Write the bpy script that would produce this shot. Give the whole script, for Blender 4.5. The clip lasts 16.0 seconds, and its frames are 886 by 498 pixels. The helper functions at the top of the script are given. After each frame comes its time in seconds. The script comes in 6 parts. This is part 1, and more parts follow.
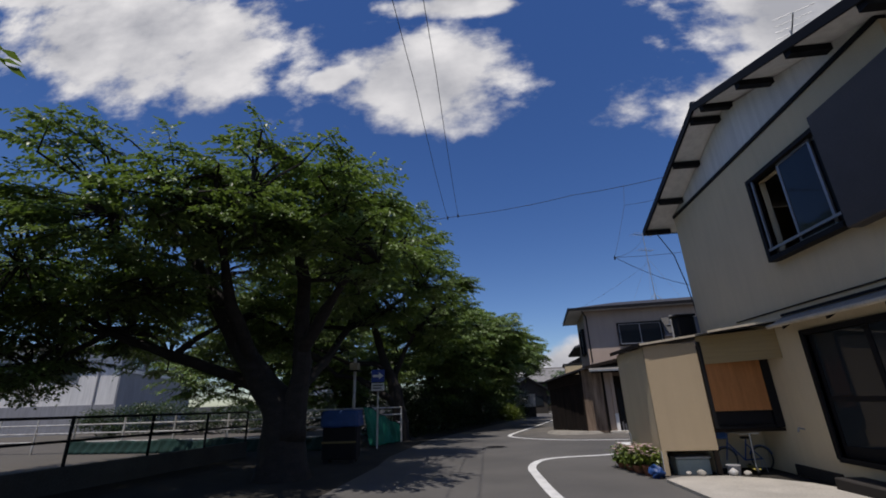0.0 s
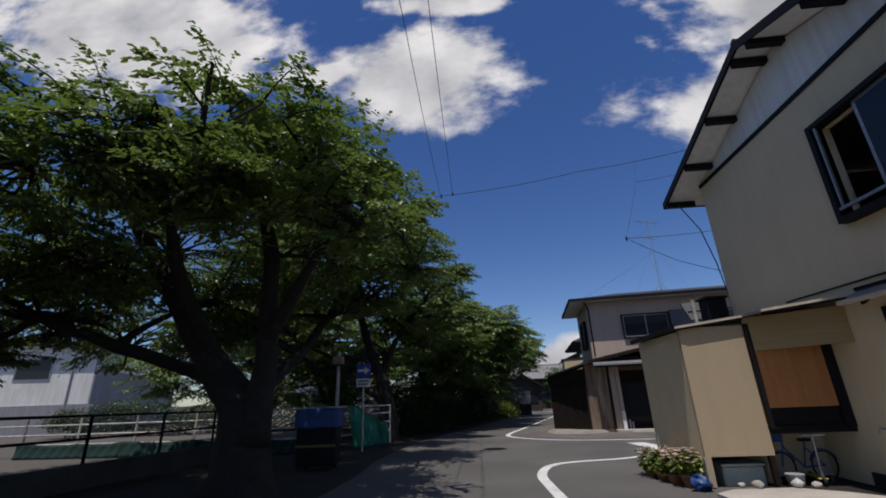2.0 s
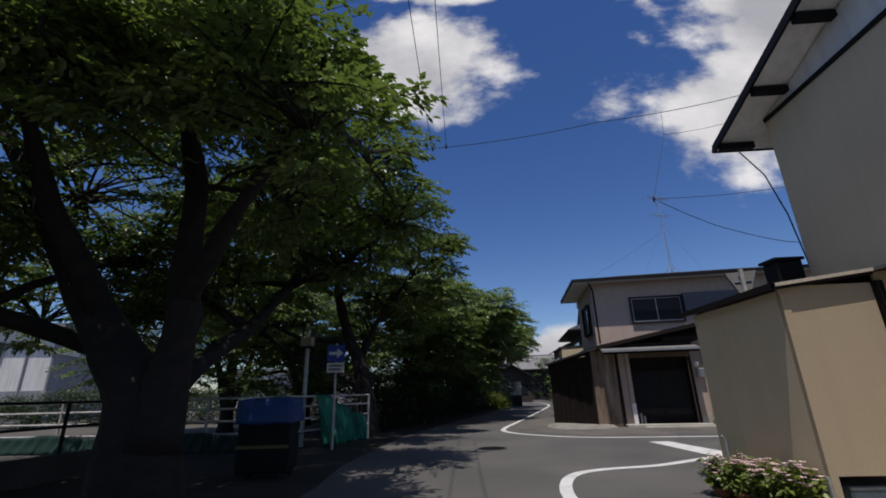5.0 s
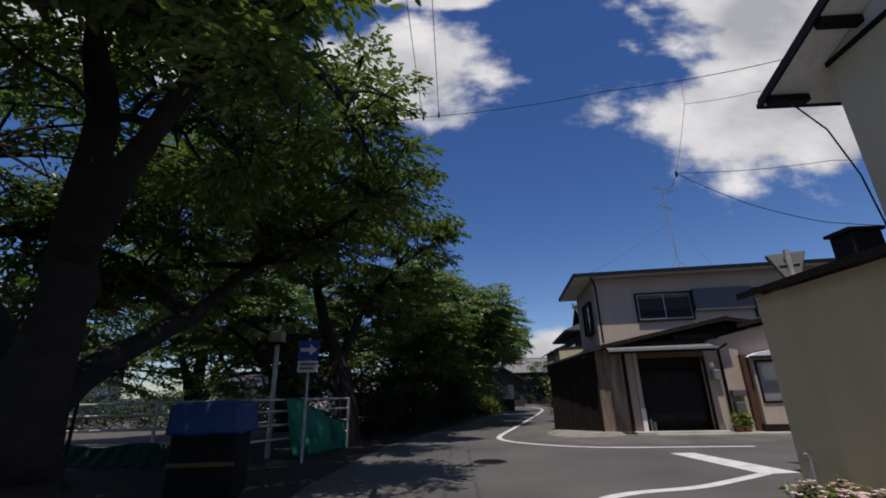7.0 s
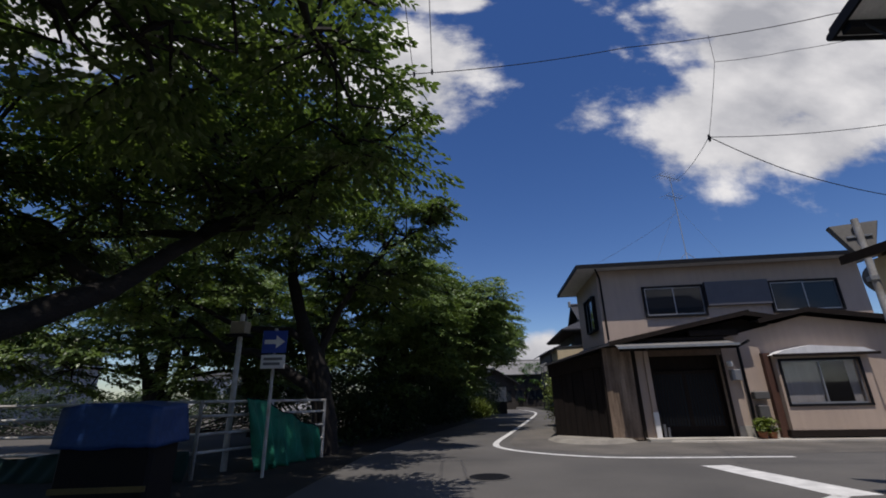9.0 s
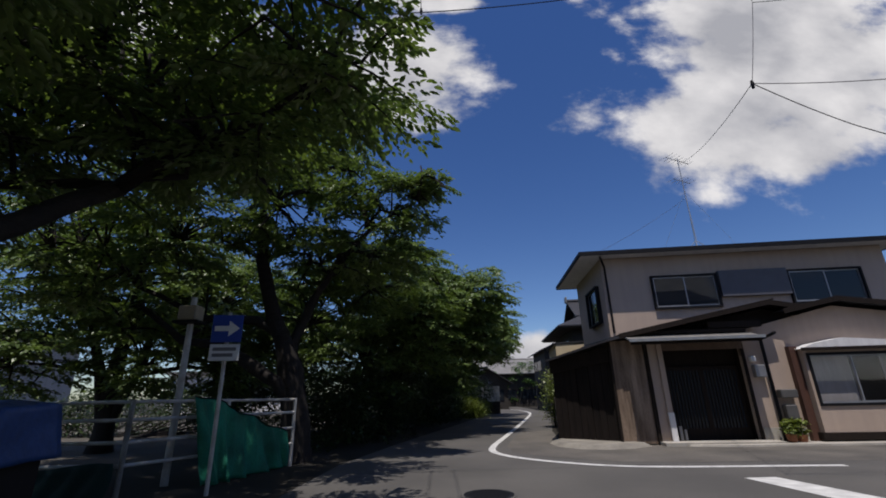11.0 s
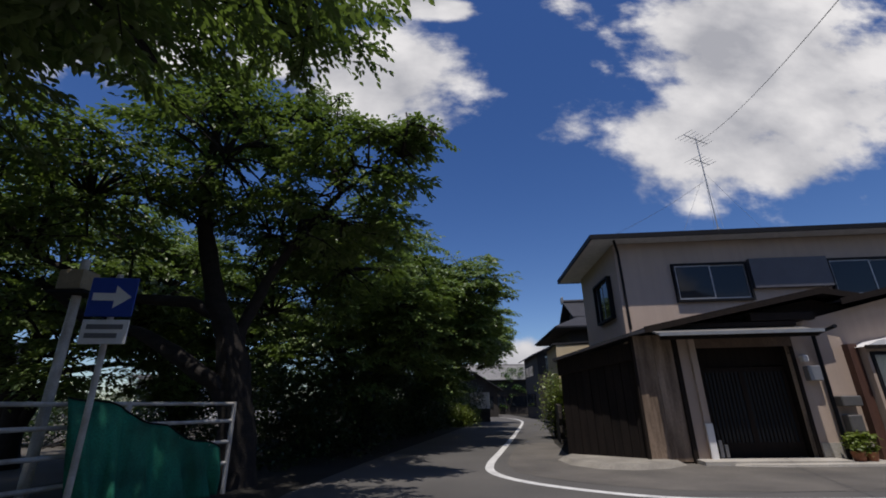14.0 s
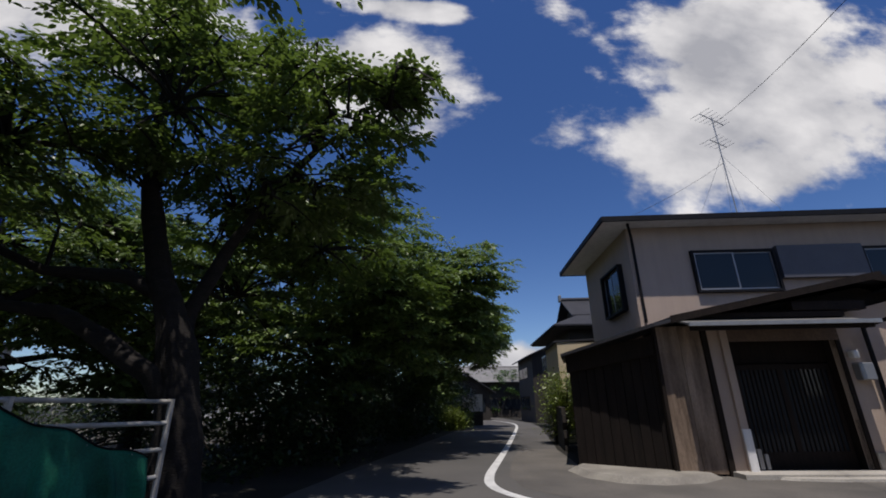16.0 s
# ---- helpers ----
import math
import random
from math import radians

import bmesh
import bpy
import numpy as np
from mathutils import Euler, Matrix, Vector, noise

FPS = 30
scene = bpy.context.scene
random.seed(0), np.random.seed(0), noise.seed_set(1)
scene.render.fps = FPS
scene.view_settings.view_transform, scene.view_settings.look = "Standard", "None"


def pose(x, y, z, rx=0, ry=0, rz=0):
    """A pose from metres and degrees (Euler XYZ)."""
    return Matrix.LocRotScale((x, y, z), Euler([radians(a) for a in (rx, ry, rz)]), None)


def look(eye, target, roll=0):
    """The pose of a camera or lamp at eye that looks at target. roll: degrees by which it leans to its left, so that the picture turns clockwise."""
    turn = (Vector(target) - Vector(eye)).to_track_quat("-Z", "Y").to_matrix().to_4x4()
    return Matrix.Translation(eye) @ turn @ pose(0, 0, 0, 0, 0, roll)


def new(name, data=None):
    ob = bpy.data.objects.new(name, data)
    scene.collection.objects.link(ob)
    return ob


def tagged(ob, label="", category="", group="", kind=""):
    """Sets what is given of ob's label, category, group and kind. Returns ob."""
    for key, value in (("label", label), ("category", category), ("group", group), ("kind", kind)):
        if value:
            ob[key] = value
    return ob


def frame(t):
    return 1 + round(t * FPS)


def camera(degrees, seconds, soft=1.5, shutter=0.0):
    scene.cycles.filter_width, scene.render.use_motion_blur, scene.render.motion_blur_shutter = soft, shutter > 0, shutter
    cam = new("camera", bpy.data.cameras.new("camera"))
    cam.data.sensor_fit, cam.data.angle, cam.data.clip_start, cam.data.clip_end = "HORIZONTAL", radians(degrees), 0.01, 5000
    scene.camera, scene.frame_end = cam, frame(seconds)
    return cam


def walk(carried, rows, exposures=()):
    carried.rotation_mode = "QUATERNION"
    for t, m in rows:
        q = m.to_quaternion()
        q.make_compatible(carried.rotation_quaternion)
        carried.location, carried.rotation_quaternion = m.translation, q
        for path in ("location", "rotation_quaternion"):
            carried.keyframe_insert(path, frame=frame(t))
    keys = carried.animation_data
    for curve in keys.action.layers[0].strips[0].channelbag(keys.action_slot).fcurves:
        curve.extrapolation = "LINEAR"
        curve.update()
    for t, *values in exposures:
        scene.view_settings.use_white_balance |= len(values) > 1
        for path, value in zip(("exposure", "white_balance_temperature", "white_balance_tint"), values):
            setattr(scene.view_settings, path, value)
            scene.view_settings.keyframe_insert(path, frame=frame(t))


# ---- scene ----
cam = camera(92.9, 16.0, soft=1.8)
METRES, EYE, TILT, LEAN, TURN = 12.0, 1.4, 1.5, -1.2, 5.6
ROWS = [
    (0.0, 0.0, 0.0, 0.0, 1.01, 17.85, 3.14),
    (0.5, -0.0015, 0.0323, -0.0018, 0.72, 17.17, 3.21),
    (1.0, -0.0024, 0.0649, -0.0035, 0.4, 17.3, 3.3),
    (1.5, -0.0034, 0.0963, -0.005, 0.24, 17.66, 3.33),
    (2.0, -0.0041, 0.1285, -0.0068, 0.01, 17.55, 3.36),
    (2.5, -0.0049, 0.1613, -0.0081, -0.25, 17.7, 3.3),
    (3.0, -0.0056, 0.1929, -0.0092, -0.61, 17.18, 3.32),
    (3.5, -0.0062, 0.2258, -0.0113, -0.67, 17.58, 3.26),
    (6.0, -0.0056, 0.3855, -0.0206, -2.34, 15.61, 2.56),
    (6.5, -0.0043, 0.4183, -0.0227, -2.49, 16.61, 2.57),
    (7.0, -0.0031, 0.4494, -0.0236, -3.04, 16.72, 2.63),
    (7.5, -0.0026, 0.4809, -0.0257, -3.36, 16.59, 2.6),
    (8.0, -0.0023, 0.5126, -0.0263, -3.61, 17.56, 2.57),
    (8.5, -0.0003, 0.5443, -0.0288, -3.81, 17.17, 2.49),
    (9.0, 0.0016, 0.5762, -0.0311, -4.38, 16.98, 2.42),
    (9.5, 0.0035, 0.6081, -0.0334, -4.86, 16.43, 2.62),
    (12.0, 0.0203, 0.756, -0.041, -5.96, 17.19, 2.23),
    (12.5, 0.022, 0.7865, -0.0427, -6.28, 17.05, 2.19),
    (13.0, 0.0241, 0.817, -0.0445, -6.67, 16.54, 2.18),
    (13.5, 0.0277, 0.8469, -0.0467, -6.95, 16.26, 2.08),
    (14.0, 0.0308, 0.8766, -0.0485, -7.22, 17.7, 2.01),
    (14.5, 0.0349, 0.9057, -0.0509, -7.5, 18.69, 1.91),
    (15.0, 0.0376, 0.9362, -0.0532, -7.82, 17.77, 1.78),
    (15.5, 0.0404, 0.9665, -0.055, -8.14, 17.33, 1.66),
    (16.0, 0.044, 0.9957, -0.057, -8.4, 18.01, 1.63),
]
walk(cam, [(t, pose(0, 0, EYE, TILT, LEAN, TURN) @ pose(METRES * x, METRES * y, METRES * z, 90 + pitch, roll, yaw)) for t, x, y, z, yaw, pitch, roll in ROWS],
     [(0.0, 0.0, 6500, 14), (16.0, 0.0, 6500, 14)])

# ---- sky, sun ----
SUN_EL, SUN_AZ = 72.5, 189.0      # degrees; azimuth clockwise from +y
world = bpy.data.worlds.new("sky")
scene.world = world
world.use_nodes = True
wt = world.node_tree
wt.nodes.clear()


def wnode(kind, **sets):
    n = wt.nodes.new(kind)
    for key, value in sets.items():
        setattr(n, key, value)
    return n


def wmath(op, a, b=None, c=None):
    n = wt.nodes.new("ShaderNodeMath")
    n.operation = op
    for i, v in enumerate((a, b, c)):
        if v is None:
            continue
        if isinstance(v, (int, float)):
            n.inputs[i].default_value = v
        else:
            wt.links.new(v, n.inputs[i])
    return n.outputs[0]


sky = wnode("ShaderNodeTexSky", sky_type="NISHITA", sun_disc=False)
sky.sun_elevation, sky.sun_rotation = radians(SUN_EL), radians(SUN_AZ)
sky.air_density, sky.dust_density, sky.ozone_density, sky.altitude = 1.0, 0.25, 3.5, 100
hue = wnode("ShaderNodeHueSaturation")
hue.inputs["Saturation"].default_value = 1.24
hue.inputs["Hue"].default_value = 0.512
wt.links.new(sky.outputs[0], hue.inputs["Color"])
haze = wnode("ShaderNodeMix", data_type="RGBA", blend_type="MULTIPLY")
haze.inputs[7].default_value = (0.88, 0.97, 1.1, 1)
wt.links.new(hue.outputs[0], haze.inputs[6])
coord = wnode("ShaderNodeTexCoord")
sep = wnode("ShaderNodeSeparateXYZ")
wt.links.new(coord.outputs["Generated"], sep.inputs[0])
low = wmath("SUBTRACT", 1.0, wmath("MULTIPLY", wmath("ABSOLUTE", sep.outputs[2]), 4.0))
wt.links.new(wmath("MAXIMUM", low, 0.0), haze.inputs[0])
ahead = wmath("MAXIMUM", sep.outputs[1], 0.06)
cu, cv = wmath("DIVIDE", sep.outputs[0], ahead), wmath("DIVIDE", sep.outputs[2], ahead)
puff = wnode("ShaderNodeTexNoise")
puff.inputs["Scale"].default_value, puff.inputs["Detail"].default_value, puff.inputs["Roughness"].default_value = 5.0, 7.0, 0.58
comb = wnode("ShaderNodeCombineXYZ")
wt.links.new(cu, comb.inputs[0])
wt.links.new(wmath("MULTIPLY", cv, 1.35), comb.inputs[1])
wt.links.new(comb.outputs[0], puff.inputs["Vector"])
broad = wnode("ShaderNodeTexNoise")
broad.inputs["Scale"].default_value, broad.inputs["Detail"].default_value = 2.6, 3.0
wt.links.new(comb.outputs[0], broad.inputs["Vector"])
# cumulus clouds: centre and half-axes on the plane one unit ahead, and the turn of the long axis
CLOUDS = [(-1.16, 1.22, 0.62, 0.27, -16), (-0.80, 1.06, 0.2, 0.24, 0), (-1.5, 1.5, 0.5, 0.2, -20), (-0.14, 0.89, 0.28, 0.215, -10), (-0.42, 0.93, 0.11, 0.05, 10),
          (-0.05, 1.16, 0.22, 0.055, -6), (0.81, 0.72, 0.35, 0.195, 26), (1.1, 0.84, 0.55, 0.30, 18), (0.95, 0.60, 0.30, 0.11, 5),
          (1.05, 1.1, 0.45, 0.28, 20), (0.93, 0.98, 0.27, 0.3, 0), (1.9, 0.95, 0.7, 0.3, 10), (0.16, 0.055, 0.14, 0.05, 20), (0.27, 0.085, 0.08, 0.035, 15),
          (-0.02, 1.6, 0.5, 0.14, 5), (-2.6, 0.9, 0.6, 0.25, 0), (2.9, 0.8, 0.7, 0.3, 0)]
mass = None
for x, y, rx, ry, turn in CLOUDS:
    c, s = math.cos(radians(turn)), math.sin(radians(turn))
    dx, dy = wmath("SUBTRACT", cu, x), wmath("SUBTRACT", cv, y)
    a = wmath("MULTIPLY", wmath("ADD", wmath("MULTIPLY", dx, c), wmath("MULTIPLY", dy, s)), 1 / rx)
    b = wmath("MULTIPLY", wmath("SUBTRACT", wmath("MULTIPLY", dy, c), wmath("MULTIPLY", dx, s)), 1 / ry)
    r = wmath("SQRT", wmath("ADD", wmath("MULTIPLY", a, a), wmath("MULTIPLY", b, b)))
    blob = wmath("SUBTRACT", 1.0, r)
    mass = blob if mass is None else wmath("SMOOTH_MAX", mass, blob, 0.15)
# thin wisps, broken by the same noise
for x, y, rx, ry in ((0.385, 0.72, 0.055, 0.03), (0.42, 1.18, 0.09, 0.05), (0.86, 0.50, 0.05, 0.03), (-0.55, 1.02, 0.06, 0.12), (0.72, 0.46, 0.05, 0.03)):
    a, b = wmath("MULTIPLY", wmath("SUBTRACT", cu, x), 1 / rx), wmath("MULTIPLY", wmath("SUBTRACT", cv, y), 1 / ry)
    blob = wmath("SUBTRACT", 1.0, wmath("SQRT", wmath("ADD", wmath("MULTIPLY", a, a), wmath("MULTIPLY", b, b))))
    mass = wmath("MAXIMUM", mass, wmath("MULTIPLY", blob, 0.17))
mass = wmath("ADD", wmath("MINIMUM", mass, 0.75), wmath("MULTIPLY", wmath("SUBTRACT", puff.outputs[0], 0.5), 1.9))
cover = wnode("ShaderNodeMapRange", interpolation_type="SMOOTHSTEP")
wt.links.new(mass, cover.inputs[0])
cover.inputs[1].default_value, cover.inputs[2].default_value = -0.12, 0.42
front = wmath("MULTIPLY", cover.outputs[0], wmath("GREATER_THAN", sep.outputs[1], 0.12))
# scattered cumulus over the rest of the sky
behind = wnode("ShaderNodeTexNoise")
behind.inputs["Scale"].default_value, behind.inputs["Detail"].default_value = 3.0, 6.0
wt.links.new(coord.outputs["Generated"], behind.inputs["Vector"])
brange = wnode("ShaderNodeMapRange")
wt.links.new(behind.outputs[0], brange.inputs[0])
brange.inputs[1].default_value, brange.inputs[2].default_value = 0.56, 0.66
back = wmath("MULTIPLY", brange.outputs[0], wmath("LESS_THAN", sep.outputs[1], 0.12))
amount = wmath("MULTIPLY", wmath("ADD", front, back), wmath("GREATER_THAN", sep.outputs[2], 0.0))
shade = wnode("ShaderNodeMapRange")
wt.links.new(wmath("ADD", wmath("MULTIPLY", puff.outputs[0], 0.4), wmath("MULTIPLY", broad.outputs[0], 0.6)), shade.inputs[0])
shade.inputs[1].default_value, shade.inputs[2].default_value = 0.36, 0.62
tone = wnode("ShaderNodeMix", data_type="RGBA")
wt.links.new(shade.outputs[0], tone.inputs[0])
tone.inputs[6].default_value, tone.inputs[7].default_value = (4.3, 4.45, 4.8, 1), (8.8, 8.8, 8.7, 1)
mixed = wnode("ShaderNodeMix", data_type="RGBA")
wt.links.new(amount, mixed.inputs[0])
wt.links.new(haze.outputs[2], mixed.inputs[6])
wt.links.new(tone.outputs[2], mixed.inputs[7])
bg = wnode("ShaderNodeBackground")
bg.inputs["Strength"].default_value = 0.09
wt.links.new(mixed.outputs[2], bg.inputs["Color"])
wo = wnode("ShaderNodeOutputWorld")
wt.links.new(bg.outputs[0], wo.inputs["Surface"])

sun = new("sun", bpy.data.lights.new("sun", "SUN"))
sun.data.energy, sun.data.angle, sun.data.color = 3.6, radians(0.53), (1.0, 0.95, 0.88)
el, az = radians(SUN_EL), radians(SUN_AZ)
sun.matrix_world = look((math.sin(az) * math.cos(el) * 40, math.cos(az) * math.cos(el) * 40, math.sin(el) * 40), (0, 0, 0))
scene.view_settings.exposure = 0.0


# ---- materials ----
def mat(name, base, rough=0.8, vary=0.25, scale=3.0, fine=40.0, bump=0.3, metal=0.0, spec=0.4, second=None, island=0.0, piece=0.0, stretch=None, streak=0.0):
    """A weathered surface: a broad stain and a fine grain over the base colour, with fine relief."""
    m = bpy.data.materials.new(name)
    m.use_nodes = True
    t = m.node_tree
    b = t.nodes["Principled BSDF"]
    b.inputs["Roughness"].default_value, b.inputs["Metallic"].default_value = rough, metal
    b.inputs["Specular IOR Level"].default_value = spec
    geo = t.nodes.new("ShaderNodeNewGeometry")
    pos = geo.outputs["Position"]
    if stretch:
        sm = t.nodes.new("ShaderNodeVectorMath")
        sm.operation = "MULTIPLY"
        sm.inputs[1].default_value = stretch
        t.links.new(pos, sm.inputs[0])
        pos = sm.outputs[0]
    big, small = t.nodes.new("ShaderNodeTexNoise"), t.nodes.new("ShaderNodeTexNoise")
    for n, s, d in ((big, scale, 5), (small, fine, 3)):
        n.inputs["Scale"].default_value, n.inputs["Detail"].default_value = s, d
        t.links.new(pos, n.inputs["Vector"])
    ramp = t.nodes.new("ShaderNodeMapRange")
    t.links.new(big.outputs[0], ramp.inputs[0])
    ramp.inputs[1].default_value, ramp.inputs[2].default_value = 0.3, 0.72
    mx = t.nodes.new("ShaderNodeMix")
    mx.data_type = "RGBA"
    t.links.new(ramp.outputs[0], mx.inputs[0])
    dark = second or tuple(c * (1 - vary) for c in base)
    mx.inputs[6].default_value, mx.inputs[7].default_value = (*dark, 1), (*base, 1)
    gr = t.nodes.new("ShaderNodeMapRange")
    t.links.new(small.outputs[0], gr.inputs[0])
    gr.inputs[1].default_value, gr.inputs[2].default_value, gr.inputs[3].default_value, gr.inputs[4].default_value = 0.3, 0.7, 1 - vary * 0.6, 1 + vary * 0.5
    factor = gr.outputs[0]

    def times(a, lo, hi):
        r = t.nodes.new("ShaderNodeMapRange")
        t.links.new(a, r.inputs[0])
        r.inputs[3].default_value, r.inputs[4].default_value = lo, hi
        k = t.nodes.new("ShaderNodeMath")
        k.operation = "MULTIPLY"
        t.links.new(factor, k.inputs[0])
        t.links.new(r.outputs[0], k.inputs[1])
        return k.outputs[0]
    if streak:
        sv = t.nodes.new("ShaderNodeVectorMath")
        sv.operation = "MULTIPLY"
        sv.inputs[1].default_value = (5, 5, 0.35)
        t.links.new(geo.outputs["Position"], sv.inputs[0])
        sn = t.nodes.new("ShaderNodeTexNoise")
        sn.inputs["Scale"].default_value, sn.inputs["Detail"].default_value = 1.4, 6
        t.links.new(sv.outputs[0], sn.inputs["Vector"])
        sr = t.nodes.new("ShaderNodeMapRange")
        t.links.new(sn.outputs[0], sr.inputs[0])
        sr.inputs[1].default_value, sr.inputs[2].default_value = 0.38, 0.6
        factor = times(sr.outputs[0], 1 - streak, 1.0)
    if island:
        factor = times(geo.outputs["Random Per Island"], 1 - island, 1 + island)
    if piece:
        oi = t.nodes.new("ShaderNodeObjectInfo")
        factor = times(oi.outputs["Random"], 1 - piece, 1 + piece)
    sc = t.nodes.new("ShaderNodeVectorMath")
    sc.operation = "SCALE"
    t.links.new(mx.outputs[2], sc.inputs[0])
    t.links.new(factor, sc.inputs["Scale"])
    t.links.new(sc.outputs[0], b.inputs["Base Color"])
    if bump:
        bp = t.nodes.new("ShaderNodeBump")
        bp.inputs["Strength"].default_value, bp.inputs["Distance"].default_value = bump, 0.01
        t.links.new(small.outputs[0], bp.inputs["Height"])
        t.links.new(bp.outputs[0], b.inputs["Normal"])
    return m


def leaf_mat(name, base, tip):
    """Leaves: each its own green, a little light let through."""
    m = mat(name, base, rough=0.4, vary=0.3, scale=0.8, fine=6, bump=0, spec=0.55, second=tip, island=0.3)
    t = m.node_tree
    b = t.nodes["Principled BSDF"]
    tr = t.nodes.new("ShaderNodeBsdfTranslucent")
    tr.inputs["Color"].default_value = (base[0] * 1.35, base[1] * 1.45, base[2] * 0.75, 1)
    mx = t.nodes.new("ShaderNodeMixShader")
    mx.inputs[0].default_value = 0.25
    t.links.new(b.outputs[0], mx.inputs[1])
    t.links.new(tr.outputs[0], mx.inputs[2])
    t.links.new(mx.outputs[0], t.nodes["Material Output"].inputs["Surface"])
    return m


def glass_mat(name, tint=(0.02, 0.025, 0.03), rough=0.04):
    m = bpy.data.materials.new(name)
    m.use_nodes = True
    b = m.node_tree.nodes["Principled BSDF"]
    b.inputs["Base Color"].default_value = (*tint, 1)
    b.inputs["Roughness"].default_value, b.inputs["IOR"].default_value = rough, 1.38
    return m


ASPHALT = mat("asphalt", (0.118, 0.112, 0.102), 0.88, 0.3, 0.5, 70, 0.5, second=(0.078, 0.075, 0.07))
# soil colour darkened so that the tree shade over it reads black
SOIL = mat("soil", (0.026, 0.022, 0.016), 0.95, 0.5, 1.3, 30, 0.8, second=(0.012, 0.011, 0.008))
YARD = mat("school_yard", (0.10, 0.09, 0.073), 0.95, 0.2, 0.6, 25, 0.5)
LINE = mat("road_paint", (0.72, 0.72, 0.69), 0.7, 0.14, 5, 60, 0.4, second=(0.5, 0.5, 0.48))
CONCRETE = mat("concrete", (0.47, 0.44, 0.385), 0.9, 0.3, 1.4, 45, 0.4, second=(0.32, 0.3, 0.26))
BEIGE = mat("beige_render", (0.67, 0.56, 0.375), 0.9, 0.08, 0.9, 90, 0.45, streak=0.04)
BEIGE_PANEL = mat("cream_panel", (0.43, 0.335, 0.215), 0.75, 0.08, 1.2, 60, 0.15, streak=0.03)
PINKISH = mat("pale_render", (0.5, 0.39, 0.31), 0.9, 0.10, 0.9, 90, 0.45, streak=0.05)
WHITE = mat("white_board", (0.8, 0.79, 0.77), 0.7, 0.1, 1.2, 40, 0.1, streak=0.12)
BLACK = mat("dark_metal", (0.009, 0.009, 0.011), 0.65, 0.3, 4, 60, 0.1, spec=0.2)
BROWN = mat("brown_board", (0.46, 0.19, 0.06), 0.7, 0.25, 2.5, 30, 0.2, stretch=(8, 8, 0.7))
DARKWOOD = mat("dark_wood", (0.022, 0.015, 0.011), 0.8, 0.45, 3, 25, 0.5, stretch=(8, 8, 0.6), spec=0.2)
CURTAIN = mat("bamboo_blind", (0.33, 0.24, 0.115), 0.8, 0.15, 3, 60, 0.3, stretch=(0.4, 0.4, 9))
TILE = mat("roof_tile", (0.045, 0.045, 0.05), 0.65, 0.3, 2, 30, 0.2, spec=0.25)
METALROOF = mat("grey_metal_roof", (0.30, 0.29, 0.27), 0.5, 0.25, 2.5, 40, 0.15, metal=0.2, streak=0.2)
STEEL = mat("galvanised_steel", (0.42, 0.43, 0.43), 0.45, 0.2, 5, 60, 0.1, metal=0.55)
WHITEPIPE = mat("white_pipe", (0.55, 0.55, 0.53), 0.5, 0.2, 4, 50, 0.1, second=(0.32, 0.29, 0.25))
ALU = mat("grey_aluminium", (0.33, 0.33, 0.34), 0.4, 0.12, 5, 60, 0.05, metal=0.6)
BARK = mat("cherry_bark", (0.026, 0.021, 0.018), 0.9, 0.5, 4, 22, 1.0, stretch=(1, 1, 2.5))
LEAF = leaf_mat("cherry_leaf", (0.16, 0.226, 0.068), (0.088, 0.132, 0.04))
LEAF_FAR = leaf_mat("hedge_leaf", (0.06, 0.12, 0.025), (0.04, 0.085, 0.02))
LEAF_DARK = leaf_mat("evergreen_leaf", (0.04, 0.065, 0.02), (0.025, 0.045, 0.015))
LEAF_BUSH = leaf_mat("bush_leaf", (0.16, 0.2, 0.03), (0.1, 0.14, 0.03))
GLASS = glass_mat("window_glass")
DRAPE = mat("grey_drape", (0.34, 0.32, 0.31), 0.9, 0.2, 4, 60, 0.3, stretch=(6, 6, 0.4))
CLEAR = bpy.data.materials.new("clear_glass")
CLEAR.use_nodes = True
ct = CLEAR.node_tree
see, gloss, cmix = ct.nodes.new("ShaderNodeBsdfTransparent"), ct.nodes.new("ShaderNodeBsdfGlossy"), ct.nodes.new("ShaderNodeMixShader")
gloss.inputs["Roughness"].default_value = 0.03
cmix.inputs[0].default_value = 0.05
ct.links.new(see.outputs[0], cmix.inputs[1])
ct.links.new(gloss.outputs[0], cmix.inputs[2])
ct.links.new(cmix.outputs[0], ct.nodes["Material Output"].inputs["Surface"])
BLUE = mat("blue_plastic_sheet", (0.016, 0.058, 0.195), 0.5, 0.25, 3, 25, 0.4)
GREEN = mat("green_net", (0.01, 0.21, 0.125), 0.7, 0.4, 2.2, 45, 0.5, second=(0.004, 0.095, 0.058))
SIGNBLUE = mat("sign_blue", (0.02, 0.06, 0.33), 0.4, 0.1, 4, 40, 0.0)
SIGNWHITE = mat("sign_white", (0.72, 0.72, 0.72), 0.45, 0.08, 4, 40, 0.0)
GREYBAR = mat("grey_print", (0.16, 0.16, 0.17), 0.6, 0.1, 4, 40, 0.0)
CABLE = mat("cable", (0.02, 0.02, 0.022), 0.6, 0.2, 4, 40, 0.0)
TERRA = mat("terracotta", (0.30, 0.12, 0.06), 0.85, 0.3, 8, 50, 0.3)
PETAL = mat("flower_petal", (0.62, 0.45, 0.42), 0.7, 0.2, 10, 40, 0.0, island=0.35)
PLASTER = mat("white_plaster", (0.8, 0.78, 0.73), 0.9, 0.12, 0.6, 30, 0.2, streak=0.15)
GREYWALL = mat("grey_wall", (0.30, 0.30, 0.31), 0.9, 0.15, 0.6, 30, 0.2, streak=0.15)
